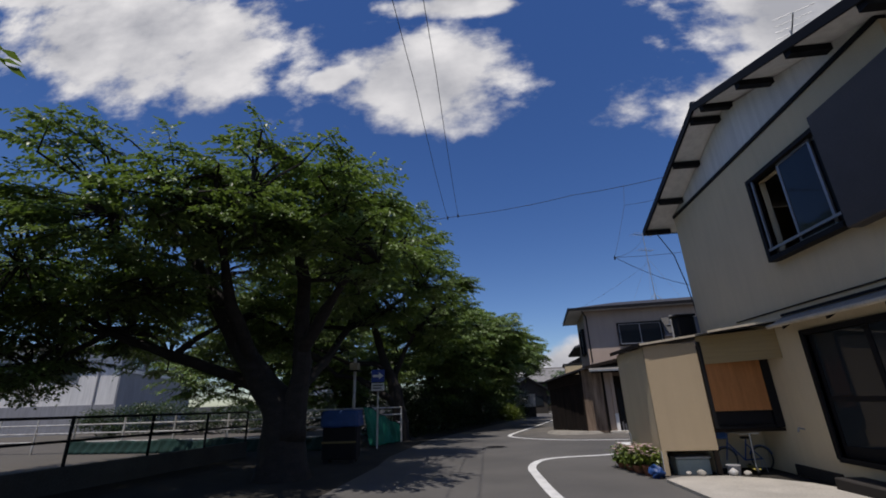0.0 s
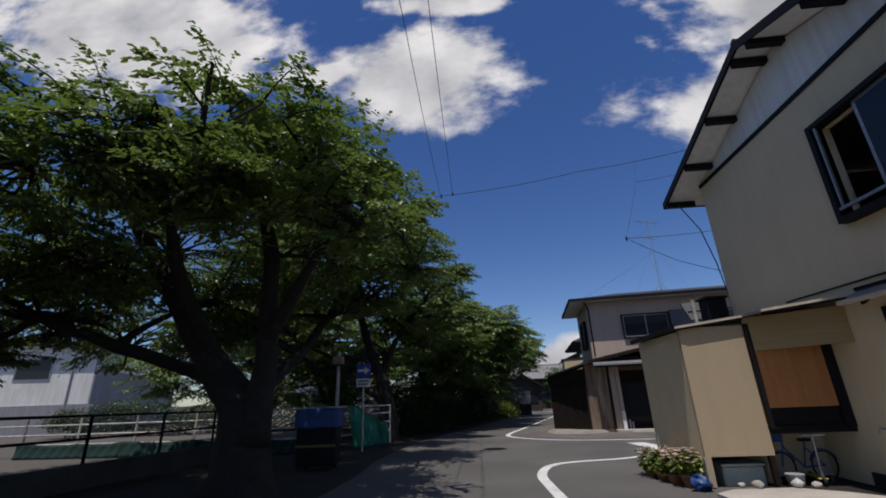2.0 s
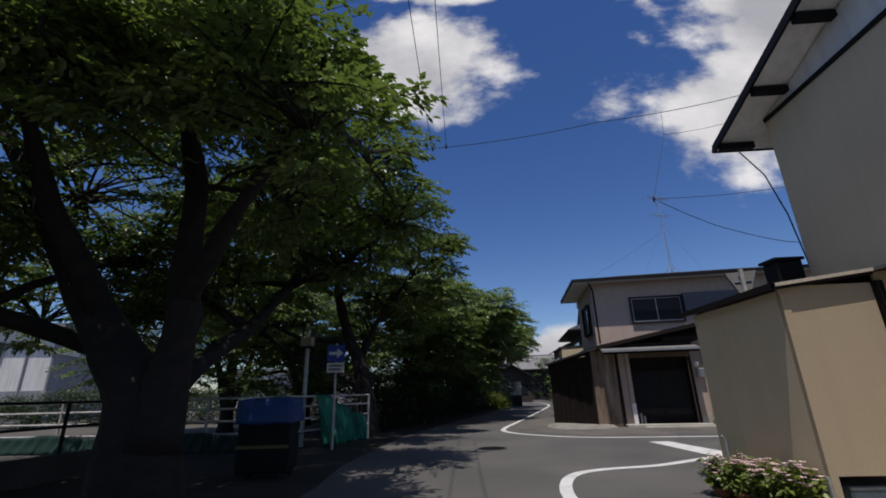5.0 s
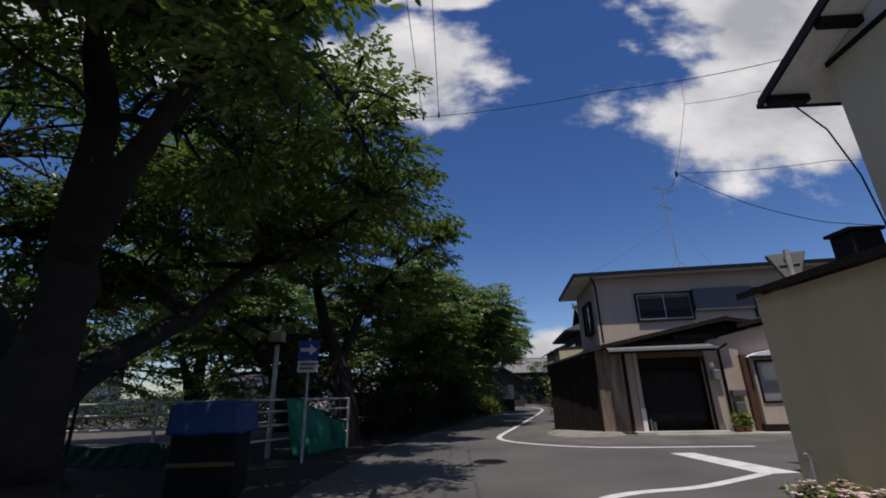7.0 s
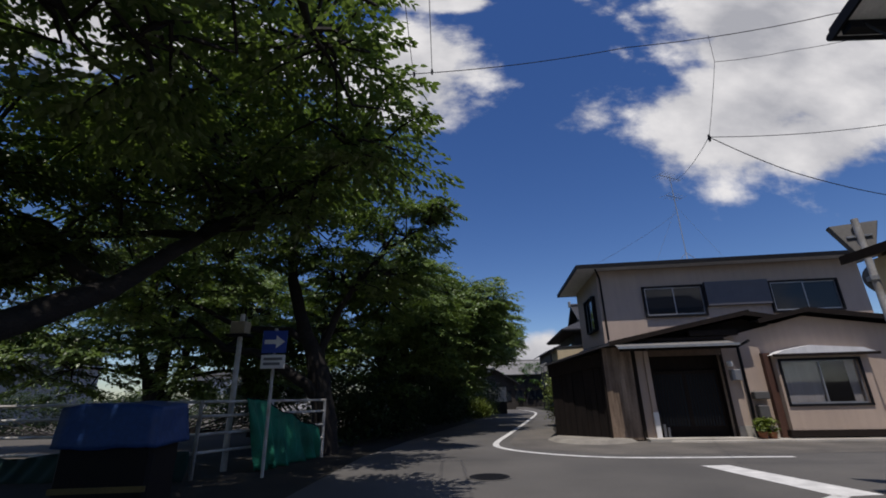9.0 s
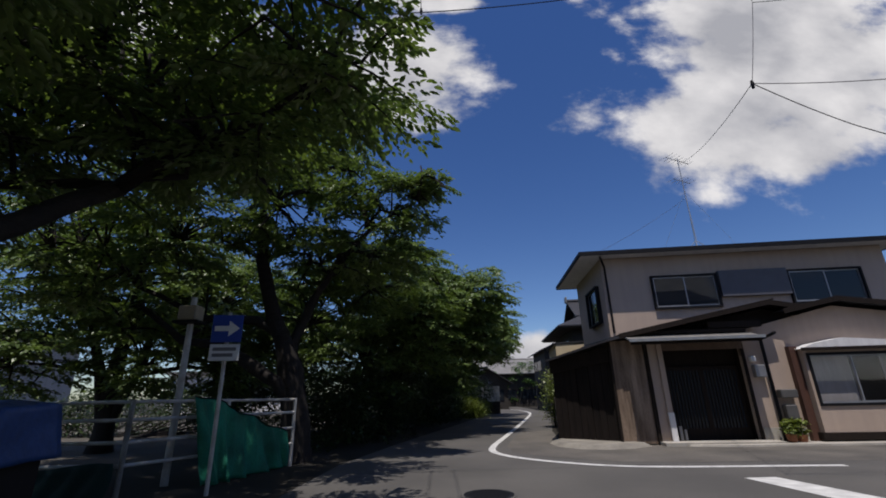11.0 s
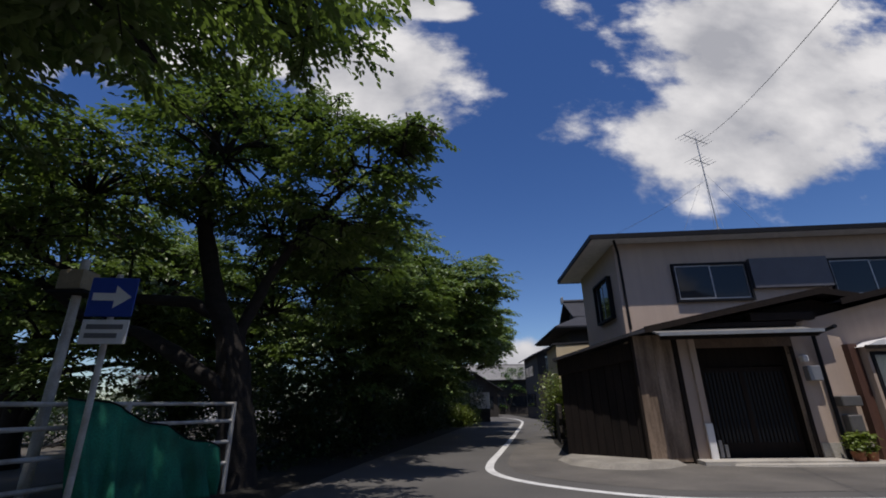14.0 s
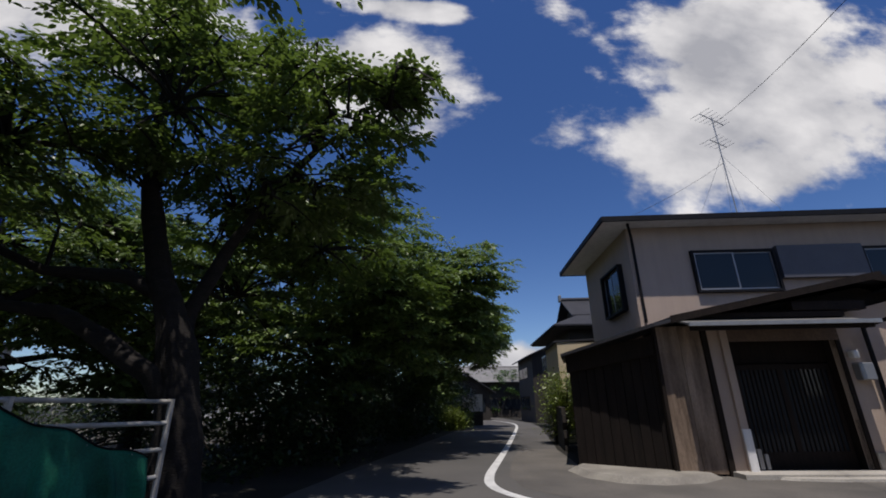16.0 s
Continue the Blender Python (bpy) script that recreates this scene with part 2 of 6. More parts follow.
BLUEFRAME = mat("blue_paint", (0.02, 0.07, 0.24), 0.4, 0.15, 6, 40, 0.0)
RUBBER = mat("rubber", (0.015, 0.015, 0.015), 0.7, 0.2, 6, 40, 0.1)
MIRROR = bpy.data.materials.new("convex_mirror")
MIRROR.use_nodes = True
MIRROR.node_tree.nodes["Principled BSDF"].inputs["Metallic"].default_value = 1.0
MIRROR.node_tree.nodes["Principled BSDF"].inputs["Roughness"].default_value = 0.05
TRIM = mat("pale_trim", (0.58, 0.5, 0.38), 0.55, 0.25, 5, 40, 0.1)
APRON = mat("worn_apron", (0.155, 0.142, 0.122), 0.92, 0.35, 0.9, 60, 0.5, second=(0.085, 0.079, 0.07))
RAMP = mat("old_concrete", (0.33, 0.31, 0.26), 0.92, 0.35, 1.6, 50, 0.5, second=(0.19, 0.175, 0.15))
DARKSTONE = mat("dark_stone", (0.035, 0.03, 0.026), 0.85, 0.3, 3, 40, 0.3)


# ---- building helpers ----
def g(y):
    """Height of the ground, which falls gently along the road."""
    return 0.15 - 0.0205 * min(max(y, -30.0), 60.0)


def part(name, bm, material, parent=None, label="", smooth=False):
    me = bpy.data.meshes.new(name)
    bmesh.ops.recalc_face_normals(bm, faces=bm.faces)
    bm.to_mesh(me)
    bm.free()
    me.materials.append(material)
    if smooth:
        me.polygons.foreach_set("use_smooth", [True] * len(me.polygons))
    ob = new(name, me)
    if parent is not None:
        ob.parent = parent
    if label:
        tagged(ob, label)
    return ob


def thing(name, m, label, category, group="", kind=""):
    ob = new(name)
    ob.empty_display_size = 0.2
    ob.matrix_world = m
    return tagged(ob, label, category, group, kind)


def box(bm, x0, x1, y0, y1, z0, z1, bevel=0.0):
    vs = [bm.verts.new((x, y, z)) for z in (z0, z1) for y in (y0, y1) for x in (x0, x1)]
    fs = [bm.faces.new([vs[i] for i in f]) for f in ((0, 2, 3, 1), (4, 5, 7, 6), (0, 1, 5, 4), (2, 6, 7, 3), (0, 4, 6, 2), (1, 3, 7, 5))]
    if bevel:
        bmesh.ops.bevel(bm, geom=list({e for f in fs for e in f.edges}), offset=bevel, segments=1, affect="EDGES")
    return vs


def boxes(*rows, bevel=0.0):
    bm = bmesh.new()
    for r in rows:
        box(bm, *r, bevel=bevel)
    return bm


def slab(corners, thick, down=True):
    """A flat roof or board: its upper face by corners, thickened straight down."""
    bm = bmesh.new()
    top = [bm.verts.new(c) for c in corners]
    low = [bm.verts.new((c[0], c[1], c[2] - thick)) for c in corners]
    bm.faces.new(top)
    bm.faces.new(low[::-1])
    n = len(corners)
    for i in range(n):
        bm.faces.new((top[i], low[i], low[(i + 1) % n], top[(i + 1) % n]))
    return bm


def prism(outline, y0, y1, axis="y"):
    """An outline of (a, z) drawn out from y0 to y1 along y (or along x)."""
    bm = bmesh.new()
    put = (lambda a, z, d: (a, d, z)) if axis == "y" else (lambda a, z, d: (d, a, z))
    p = [bm.verts.new(put(a, z, y0)) for a, z in outline]
    q = [bm.verts.new(put(a, z, y1)) for a, z in outline]
    bm.faces.new(p)
    bm.faces.new(q[::-1])
    n = len(outline)
    for i in range(n):
        bm.faces.new((p[i], q[i], q[(i + 1) % n], p[(i + 1) % n]))
    return bm


def tube(bm, pts, radii, sides=8, caps=True):
    """A round bar or limb along points, with a radius at each."""
    pts = [Vector(p) for p in pts]
    if isinstance(radii, (int, float)):
        radii = [radii] * len(pts)
    rings, ref = [], None
    for i, p in enumerate(pts):
        d = (pts[min(i + 1, len(pts) - 1)] - pts[max(i - 1, 0)]).normalized()
        if ref is None:
            ref = d.orthogonal().normalized()
        ref = (ref - d * ref.dot(d))
        ref = ref.normalized() if ref.length > 1e-5 else d.orthogonal().normalized()
        side = d.cross(ref)
        rings.append([bm.verts.new(p + (ref * math.cos(a) + side * math.sin(a)) * radii[i]) for a in (2 * math.pi * k / sides for k in range(sides))])
    for a, b in zip(rings, rings[1:]):
        for k in range(sides):
            bm.faces.new((a[k], a[(k + 1) % sides], b[(k + 1) % sides], b[k]))
    if caps:
        bm.faces.new(rings[0][::-1])
        bm.faces.new(rings[-1])
    return bm


def rod(pts, radii, sides=8):
    return tube(bmesh.new(), pts, radii, sides)


def pierced(u0, u1, z0, z1, holes, t0, t1, axis="x"):
    """A wall from u0 to u1 with rectangular holes (u0, u1, z0, z1) through it, in one skin."""
    us = sorted({u0, u1, *(h[0] for h in holes), *(h[1] for h in holes)})
    zs = sorted({z0, z1, *(h[2] for h in holes), *(h[3] for h in holes)})
    bm, made = bmesh.new(), {}

    def vert(i, k, t):
        if (i, k, t) not in made:
            made[i, k, t] = bm.verts.new((us[i], (t0, t1)[t], zs[k]) if axis == "x" else ((t0, t1)[t], us[i], zs[k]))
        return made[i, k, t]

    def solid(i, k):
        if not (0 <= i < len(us) - 1 and 0 <= k < len(zs) - 1):
            return False
        return not any(h[0] <= us[i] and us[i + 1] <= h[1] and h[2] <= zs[k] and zs[k + 1] <= h[3] for h in holes)
    for i in range(len(us) - 1):
        for k in range(len(zs) - 1):
            if not solid(i, k):
                continue
            for t in (0, 1):
                bm.faces.new([vert(a, b, t) for a, b in ((i, k), (i + 1, k), (i + 1, k + 1), (i, k + 1))])
            for (di, dk), (p, q) in (((-1, 0), ((i, k), (i, k + 1))), ((1, 0), ((i + 1, k), (i + 1, k + 1))), ((0, -1), ((i, k), (i + 1, k))), ((0, 1), ((i, k + 1), (i + 1, k + 1)))):
                if not solid(i + di, k + dk):
                    bm.faces.new((vert(*p, 0), vert(*q, 0), vert(*q, 1), vert(*p, 1)))
    return bm


# ---- ground, road, markings ----
def sheet(name, rows, lift, material, label, category, kind="structure"):
    """A strip of ground by rows of (y, x left, x right), laid on the slope."""
    bm = bmesh.new()
    last = None
    for y, x0, x1 in rows:
        n = 8
        now = [bm.verts.new((x0 + (x1 - x0) * i / n, y, g(y) + lift)) for i in range(n + 1)]
        if last:
            for i in range(n):
                bm.faces.new((last[i], last[i + 1], now[i + 1], now[i]))
        last = now
    return tagged(part(name, bm, material), label, category, kind=kind)


sheet("ground", [(y, -600, 600) for y in (-600, -30, -10, 0, 10, 20, 30, 45, 60, 600)], 0, SOIL, "bare soil with leaf litter, darkened to carry the tree shade", "ground")
CENTRE = [(-30, 0.8), (0, 0.75), (9.5, 0.6), (17, 0.4), (19.3, 0.5), (21.8, 0.95), (25.8, 1.95), (32.8, 3.6), (40.5, 5.4), (48, 6.7), (60, 7.4), (75, 7.0)]


def line_x(y):
    return float(np.interp(y, [c[0] for c in CENTRE], [c[1] for c in CENTRE]))


sheet("road", [(-30, -2.8, 4.0), (0, -2.8, 4.0), (7.0, -2.8, 4.0), (10.5, -2.8, 2.75), (12.4, -3.0, 4.3), (12.5, -3.0, 40), (17.6, -2.8, 40), (17.7, -2.8, 12),
      (19.4, -2.5, 11.0), (20.4, -2.3, 9.0)] + [(y, line_x(y) - 3.0 - 0.02 * (y - 20), line_x(y) + 1.5) for y in (21, 24, 27, 30, 34, 38, 42, 48, 54, 60, 75)], 0.004, ASPHALT,
      "worn grey asphalt lane with a side road", "road")
sheet("school_ground", [(y, -90, x) for y, x in ((-20, -22), (5, -13.5), (12, -9.5), (18, -7.5), (30, -6.5), (70, -8))], 0.004, YARD, "pale sandy school yard behind the fence", "yard")


def marking(pts, width, name="road_marking", label="white painted line on the asphalt"):
    """A painted line along points, smoothed."""
    p = [Vector((x, y, 0)) for x, y in pts]
    for _ in range(3):
        q = [p[0]]
        for a, b in zip(p, p[1:]):
            q += [a * 0.75 + b * 0.25, a * 0.25 + b * 0.75]
        p = q + [p[-1]]
    bm, last = bmesh.new(), None
    for i, c in enumerate(p):
        d = (p[min(i + 1, len(p) - 1)] - p[max(i - 1, 0)]).normalized()
        s = Vector((-d.y, d.x, 0)) * width / 2
        now = [bm.verts.new((v.x, v.y, g(v.y) + 0.008)) for v in (c + s, c - s)]
        if last:
            bm.faces.new((last[0], last[1], now[1], now[0]))
        last = now
    return tagged(part(name, bm, LINE), label, "road marking", kind="structure")


marking([(1.0, -30), (1.0, 0), (0.88, 5.5), (0.72, 7.3), (0.66, 8.8), (0.62, 10.0), (0.95, 11.2), (1.6, 11.62), (2.5, 11.8), (3.3, 12.3), (4.0, 12.75)], 0.17)
marking([(5.95, 16.1), (5.2, 16.2), (3.6, 16.35), (2.4, 16.6), (1.4, 17.4), (0.72, 18.3), (0.42, 19.3), (0.62, 20.6), (0.95, 21.9), (1.95, 25.9), (3.6, 32.8), (5.4, 40.5), (6.5, 46), (6.9, 52), (6.6, 58)], 0.17)
bm = bmesh.new()
bm.faces.new([bm.verts.new((x, y, g(y) + 0.008)) for x, y in ((3.69, 15.25), (4.16, 15.25), (4.5, 12.75), (3.92, 12.7))])
tagged(part("stop_line", bm, LINE), "broad white stop line across the side road", "road marking", kind="structure")


def disc(bm, r, z0, z1, n=28, cx=0.0, cy=0.0):
    return tube(bm, [(cx, cy, z0), (cx, cy, z1)], r, n)


cover = thing("manhole_cover", pose(-0.1, 14.57, g(14.57) + 0.002, -1.17), "dark round cast-iron manhole cover in the asphalt", "manhole cover")
part("ring", disc(bmesh.new(), 0.37, 0, 0.009), ASPHALT, cover)
bm = bmesh.new()
disc(bm, 0.33, 0.0, 0.012)
for i in range(-3, 4):
    box(bm, -0.28 + 0.03 * abs(i), 0.28 - 0.03 * abs(i), i * 0.08 - 0.018, i * 0.08 + 0.018, 0.012, 0.016)
part("lid", bm, BLACK, cover)

# concrete apron round the corner house, with a low edge, and the slab by the near house


def ramp(name, outline, toe, height, label):
    """A concrete ramp or slab: a flat top with a sloped toe round it."""
    bm = bmesh.new()
    cx, cy = sum(p[0] for p in outline) / len(outline), sum(p[1] for p in outline) / len(outline)
    top = [bm.verts.new((x, y, g(y) + height)) for x, y in outline]
    low = [bm.verts.new((x + (x - cx) * toe, y + (y - cy) * toe, g(y) - 0.02)) for x, y in outline]
    bm.faces.new(top)
    for i in range(len(top)):
        j = (i + 1) % len(top)
        bm.faces.new((top[i], low[i], low[j], top[j]))
    tagged(part(name, bm, RAMP if name == "garage_ramp" else CONCRETE), label, "pavement", kind="structure")


bm = bmesh.new()
bm.faces.new([bm.verts.new((x, y, g(y) + 0.007)) for x, y in ((0.92, 19.1), (1.35, 18.35), (1.9, 17.75), (2.7, 17.15), (3.9, 16.85), (6.0, 16.65), (12.2, 16.4), (12.2, 18.9), (5.0, 19.75), (3.7, 20.4), (2.6, 21.4), (3.0, 23.5), (3.35, 25.6), (2.2, 25.4), (1.35, 22.2), (0.95, 20.4))])
tagged(part("apron", bm, APRON), "worn patchy concrete apron between kerb line and house", "pavement", kind="structure")
ramp("garage_ramp", [(2.3, 20.75), (2.3, 19.95), (2.6, 19.4), (3.1, 19.15), (3.7, 19.25), (4.2, 19.6), (3.95, 20.0), (2.62, 21.2)], 0.2, 0.095, "weathered concrete ramp before the boarded garage")
ramp("entrance_slab", [(4.75, 19.62), (5.35, 19.15), (5.9, 18.98), (12.2, 18.3), (12.2, 19.2), (7.2, 19.7)], 0.02, 0.045, "pale concrete slab along the house front")
bm = bmesh.new()
outline = [(2.62, 7.92), (2.95, 8.16), (3.7, 8.2), (4.15, 7.85), (4.46, 7.45), (4.62, 6.85), (4.68, -6), (2.75, -6), (2.65, 6.5)]
top = [bm.verts.new((x, y, g(y) + 0.05)) for x, y in outline]
low = [bm.verts.new((x, y, g(y) - 0.05)) for x, y in outline]
bm.faces.new(top)
for i in range(len(top)):
    j = (i + 1) % len(top)
    bm.faces.new((top[i], low[i], low[j], top[j]))
tagged(part("concrete_slab", bm, CONCRETE), "sunlit pale concrete slab before the porch", "pavement", kind="structure")


# ---- near house with its lean-to ----
def window_unit(parent, name, u0, u1, z0, z1, at, out, axis, sashes=2, frame_mat=None, curtain=None, depth=0.09, wide=0.06, glass=None):
    """A framed sliding window in a wall: outer frame, sashes with panes. out: -1 or 1, the side that it faces."""
    frame_mat = frame_mat or BLACK
    put = (lambda a, b, c, d, e, f: (a, b, c, d, e, f)) if axis == "x" else (lambda a, b, c, d, e, f: (c, d, a, b, e, f))
    lo, hi = sorted((at + out * depth, at - out * 0.05))
    w = part(name, boxes(put(u0 - wide, u0, lo, hi, z0 - wide, z1 + wide), put(u1, u1 + wide, lo, hi, z0 - wide, z1 + wide),
                         put(u0, u1, lo, hi, z1, z1 + wide), put(u0, u1, lo, hi, z0 - wide, z0)), frame_mat, parent)
    step = (u1 - u0) / sashes
    for i in range(sashes):
        a, b = u0 + step * i - (0.02 if i else 0), u0 + step * (i + 1) + (0.02 if i < sashes - 1 else 0)
        c = at + out * (0.015 if i % 2 else 0.045)
        l2, h2 = sorted((c, c + out * 0.025))
        part("sash", boxes(put(a, a + 0.035, l2, h2, z0, z1), put(b - 0.035, b, l2, h2, z0, z1), put(a + 0.035, b - 0.035, l2, h2, z1 - 0.035, z1), put(a + 0.035, b - 0.035, l2, h2, z0, z0 + 0.045)), ALU, w)
        l3, h3 = sorted((c + out * 0.008, c + out * 0.014))
        part("pane", boxes(put(a + 0.035, b - 0.035, l3, h3, z0 + 0.045, z1 - 0.035)), glass or GLASS, w)
    if curtain:
        l4, h4 = sorted((at - out * 0.09, at - out * 0.07))
        for a, b in curtain:
            part("curtain", boxes(put(a, b, l4, h4, z0, z1)), DRAPE, w, "pale grey drawn curtain")
    return w


NX, NY0, NY1 = 4.87, 4.45, 10.57          # gable wall face, and the wall's two ends
NB = g(8)
house = thing("near_house", pose(NX, 8, NB), "two-storey beige rendered house with dark eaves and lean-to", "house")
house_at = Matrix.Translation((-NX, -8, -NB))


def hpart(name, bm, material, parent=None, label=""):
    """A part of the near house, given in world metres."""
    bm.transform(house_at)
    return part(name, bm, material, parent or house, label)


hpart("wall", pierced(NY0, NY1, NB, 5.50, [(5.72, 7.31, 3.42, 4.80), (5.1, 7.28, 0.40, 2.12)], NX, NX + 0.15, "y"), BEIGE)
hpart("wall", boxes((NX + 0.15, 12.0, NY1 - 0.15, NY1, NB, 5.55)), BEIGE)
hpart("wall", boxes((NX + 0.15, 12.0, NY0, NY0 + 0.15, NB, 5.55)), BEIGE)
hpart("wall", boxes((11.85, 12.0, NY0 + 0.15, NY1 - 0.15, NB, 5.55)), BEIGE)
hpart("floor_board", boxes((NX + 0.15, 11.85, NY0 + 0.15, NY1 - 0.15, 2.75, 2.9)), DARKWOOD)
RIDGE_Y, RIDGE_Z, EAVE_Z = 7.56, 6.72, 5.44
hpart("gable", prism([(NY0, 5.57), (NY1, 5.57), (RIDGE_Y, 6.60)], NX + 0.005, NX + 0.13, "x"), WHITE, label="white boarded gable")
hpart("gable", prism([(NY0, 5.57), (NY1, 5.57), (RIDGE_Y, 6.60)], 11.87, 12.0, "x"), WHITE)
hpart("band", boxes((NX - 0.03, NX + 0.1, NY0, NY1, 5.50, 5.57)), BLACK, label="dark horizontal trim band")
for y_end in (11.22, 3.9):
    hpart("roof", slab([(4.31, RIDGE_Y, RIDGE_Z), (12.5, RIDGE_Y, RIDGE_Z), (12.5, y_end, EAVE_Z), (4.31, y_end, EAVE_Z)], 0.05), TILE)
    hpart("soffit", slab([(4.36, RIDGE_Y, RIDGE_Z - 0.055), (12.4, RIDGE_Y, RIDGE_Z - 0.055), (12.4, y_end, EAVE_Z - 0.055), (4.36, y_end, EAVE_Z - 0.055)], 0.02), WHITE, label="white boarded soffit")
    s = (EAVE_Z - RIDGE_Z)
    hpart("verge_board", prism([(RIDGE_Y, RIDGE_Z + 0.03), (y_end, EAVE_Z + 0.03), (y_end, EAVE_Z - 0.12), (RIDGE_Y, RIDGE_Z - 0.12)], 4.285, 4.325, "x"), BLACK)
    hpart("gutter", rod([(4.33, y_end + (0.05 if y_end > 8 else -0.05), EAVE_Z - 0.03), (12.4, y_end + (0.05 if y_end > 8 else -0.05), EAVE_Z - 0.06)], 0.06), BLACK)
    n = 4
    for i in range(n):
        f = 0.06 + 0.9 * i / (n - 1)
        y, z = RIDGE_Y + (y_end - RIDGE_Y) * f, RIDGE_Z + s * f
        hpart("purlin_end", boxes((4.34, NX + 0.05, y - 0.06, y + 0.06, z - 0.20, z - 0.085)), BLACK)
hpart("ridge_cap", rod([(4.29, RIDGE_Y, RIDGE_Z + 0.02), (12.5, RIDGE_Y, RIDGE_Z + 0.02)], 0.07, 10), TILE)
# upper window, slid half open: frame, one sash before the other, and guard bars
win = hpart("window", boxes((NX - 0.13, NX + 0.05, 5.65, 5.72, 3.35, 4.87), (NX - 0.13, NX + 0.05, 7.31, 7.39, 3.35, 4.87), (NX - 0.13, NX + 0.05, 5.72, 7.31, 4.80, 4.87), (NX - 0.16, NX + 0.05, 5.72, 7.31, 3.34, 3.42)), BLACK)
for k, (a, b) in enumerate(((5.74, 6.5), (5.9, 6.66))):
    c = NX - 0.02 - 0.04 * k
    hpart("sash", boxes((c, c + 0.025, a, a + 0.045, 3.42, 4.8), (c, c + 0.025, b - 0.045, b, 3.42, 4.8), (c, c + 0.025, a + 0.045, b - 0.045, 4.755, 4.8), (c, c + 0.025, a + 0.045, b - 0.045, 3.42, 3.47)), ALU, win)
    hpart("pane", boxes((c + 0.008, c + 0.014, a + 0.045, b - 0.045, 3.47, 4.755)), GLASS, win)
hpart("guard_bar", boxes((NX - 0.12, NX - 0.09, 5.72, 7.31, 3.52, 3.56)), ALU, win)
hpart("guard_bar", boxes((NX - 0.12, NX - 0.09, 7.23, 7.26, 3.562, 4.79)), ALU, win)
hpart("shutter_box", boxes((NX - 0.2, NX - 0.004, 4.15, 5.64, 3.28, 4.98), bevel=0.015), mat("brown_metal", (0.062, 0.056, 0.055), 0.55, 0.15, 3, 40, 0.05), label="dark metal shutter box")
hpart("wall_cable", rod([(NX - 0.35, NY1 + 0.45, 5.35), (NX - 0.12, NY1 + 0.2, 4.6), (NX - 0.04, NY1 + 0.06, 3.8), (NX + 0.05, NY1 + 0.05, 2.9)], 0.012, 6), CABLE)
hpart("downpipe", rod([(NX + 0.25, NY1 + 0.05, 5.4), (NX + 0.25, NY1 + 0.05, 2.5)], 0.03), BLACK)

# lean-to: roof on a slope, closed shed under its far end, open porch under the rest
LX, LY0, LY1 = 2.80, 8.45, 10.25
hpart("lean_to_roof", slab([(2.73, 10.44, 2.21), (2.73, 8.40, 2.21), (3.74, 8.40, 2.332), (3.74, 7.92, 2.332), (NX, 7.72, 2.46), (NX, 10.44, 2.46)], 0.03), METALROOF, label="shallow grey sheet-metal lean-to roof")
hpart("roof_edge", boxes((2.71, 2.728, 8.36, 10.44, 2.15, 2.222)), DARKWOOD)
for (xa, ya, za), (xb, yb, zb) in (((2.71, 8.38, 2.208), (3.74, 8.38, 2.332)), ((3.74, 7.9, 2.332), (NX, 7.7, 2.46))):
    hpart("roof_edge", slab([(xa, ya - 0.02, za), (xb, yb - 0.02, zb), (xb, yb + 0.015, zb), (xa, ya + 0.015, za)], 0.035), TRIM, label="pale sheet-metal roof edge")
    hpart("edge_board", slab([(xa, ya - 0.002, za - 0.037), (xb, yb - 0.002, zb - 0.037), (xb, yb + 0.013, zb - 0.037), (xa, ya + 0.013, za - 0.037)], 0.03), DARKWOOD)
# narrow awning along the house wall
hpart("awning", slab([(4.62, 7.66, 2.33), (4.62, 2.4, 2.33), (NX, 2.4, 2.47), (NX, 7.66, 2.47)], 0.03), METALROOF, label="narrow grey metal awning over the door")
hpart("awning_edge", rod([(4.6, 2.4, 2.31), (4.6, 7.66, 2.31)], 0.034, 10), TRIM, label="pale rounded awning edge")
for i in range(6):
    y = 2.6 + i * 0.95
    hpart("bracket", slab([(4.64, y - 0.025, 2.3), (4.64, y + 0.025, 2.3), (NX, y + 0.025, 2.435), (NX, y - 0.025, 2.435)], 0.06), DARKWOOD)
# upper strip is flashing; lower black one stands in for the shadow line
hpart("flashing", boxes((NX - 0.02, NX - 0.002, 2.4, 9.0, 2.58, 2.6)), DARKWOOD)
hpart("flashing", boxes((NX - 0.025, NX - 0.002, 2.4, 7.66, 2.475, 2.515)), BLACK)
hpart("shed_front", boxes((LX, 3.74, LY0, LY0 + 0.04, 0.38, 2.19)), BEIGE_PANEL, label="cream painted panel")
hpart("shed_side", boxes((LX, LX + 0.04, LY0 + 0.045, LY1, 0.0, 2.14)), BEIGE)
hpart("wall_pipe", rod([(LX - 0.03, 10.05, 0.05), (LX - 0.03, 10.05, 0.5), (LX - 0.06, 10.05, 0.56)], 0.018, 8), STEEL)
hpart("shed_back", boxes((LX + 0.045, NX, LY1 - 0.04, LY1, 0.0, 2.2)), BEIGE)
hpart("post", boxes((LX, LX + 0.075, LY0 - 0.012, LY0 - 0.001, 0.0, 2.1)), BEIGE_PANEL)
hpart("leg", boxes((LX - 0.005, LX + 0.07, LY0, LY0 + 0.04, 0.0, 0.375)), WHITE)
hpart("leg", boxes((3.66, 3.73, LY0, LY0 + 0.07, 0.0, 0.375)), DARKWOOD)
RY = LY0 - 0.04                           # back wall of the recess beside the shed
hpart("shed_cheek", boxes((3.70, 3.738, LY0 + 0.045, 9.85, 0.0, 2.2)), BEIGE)
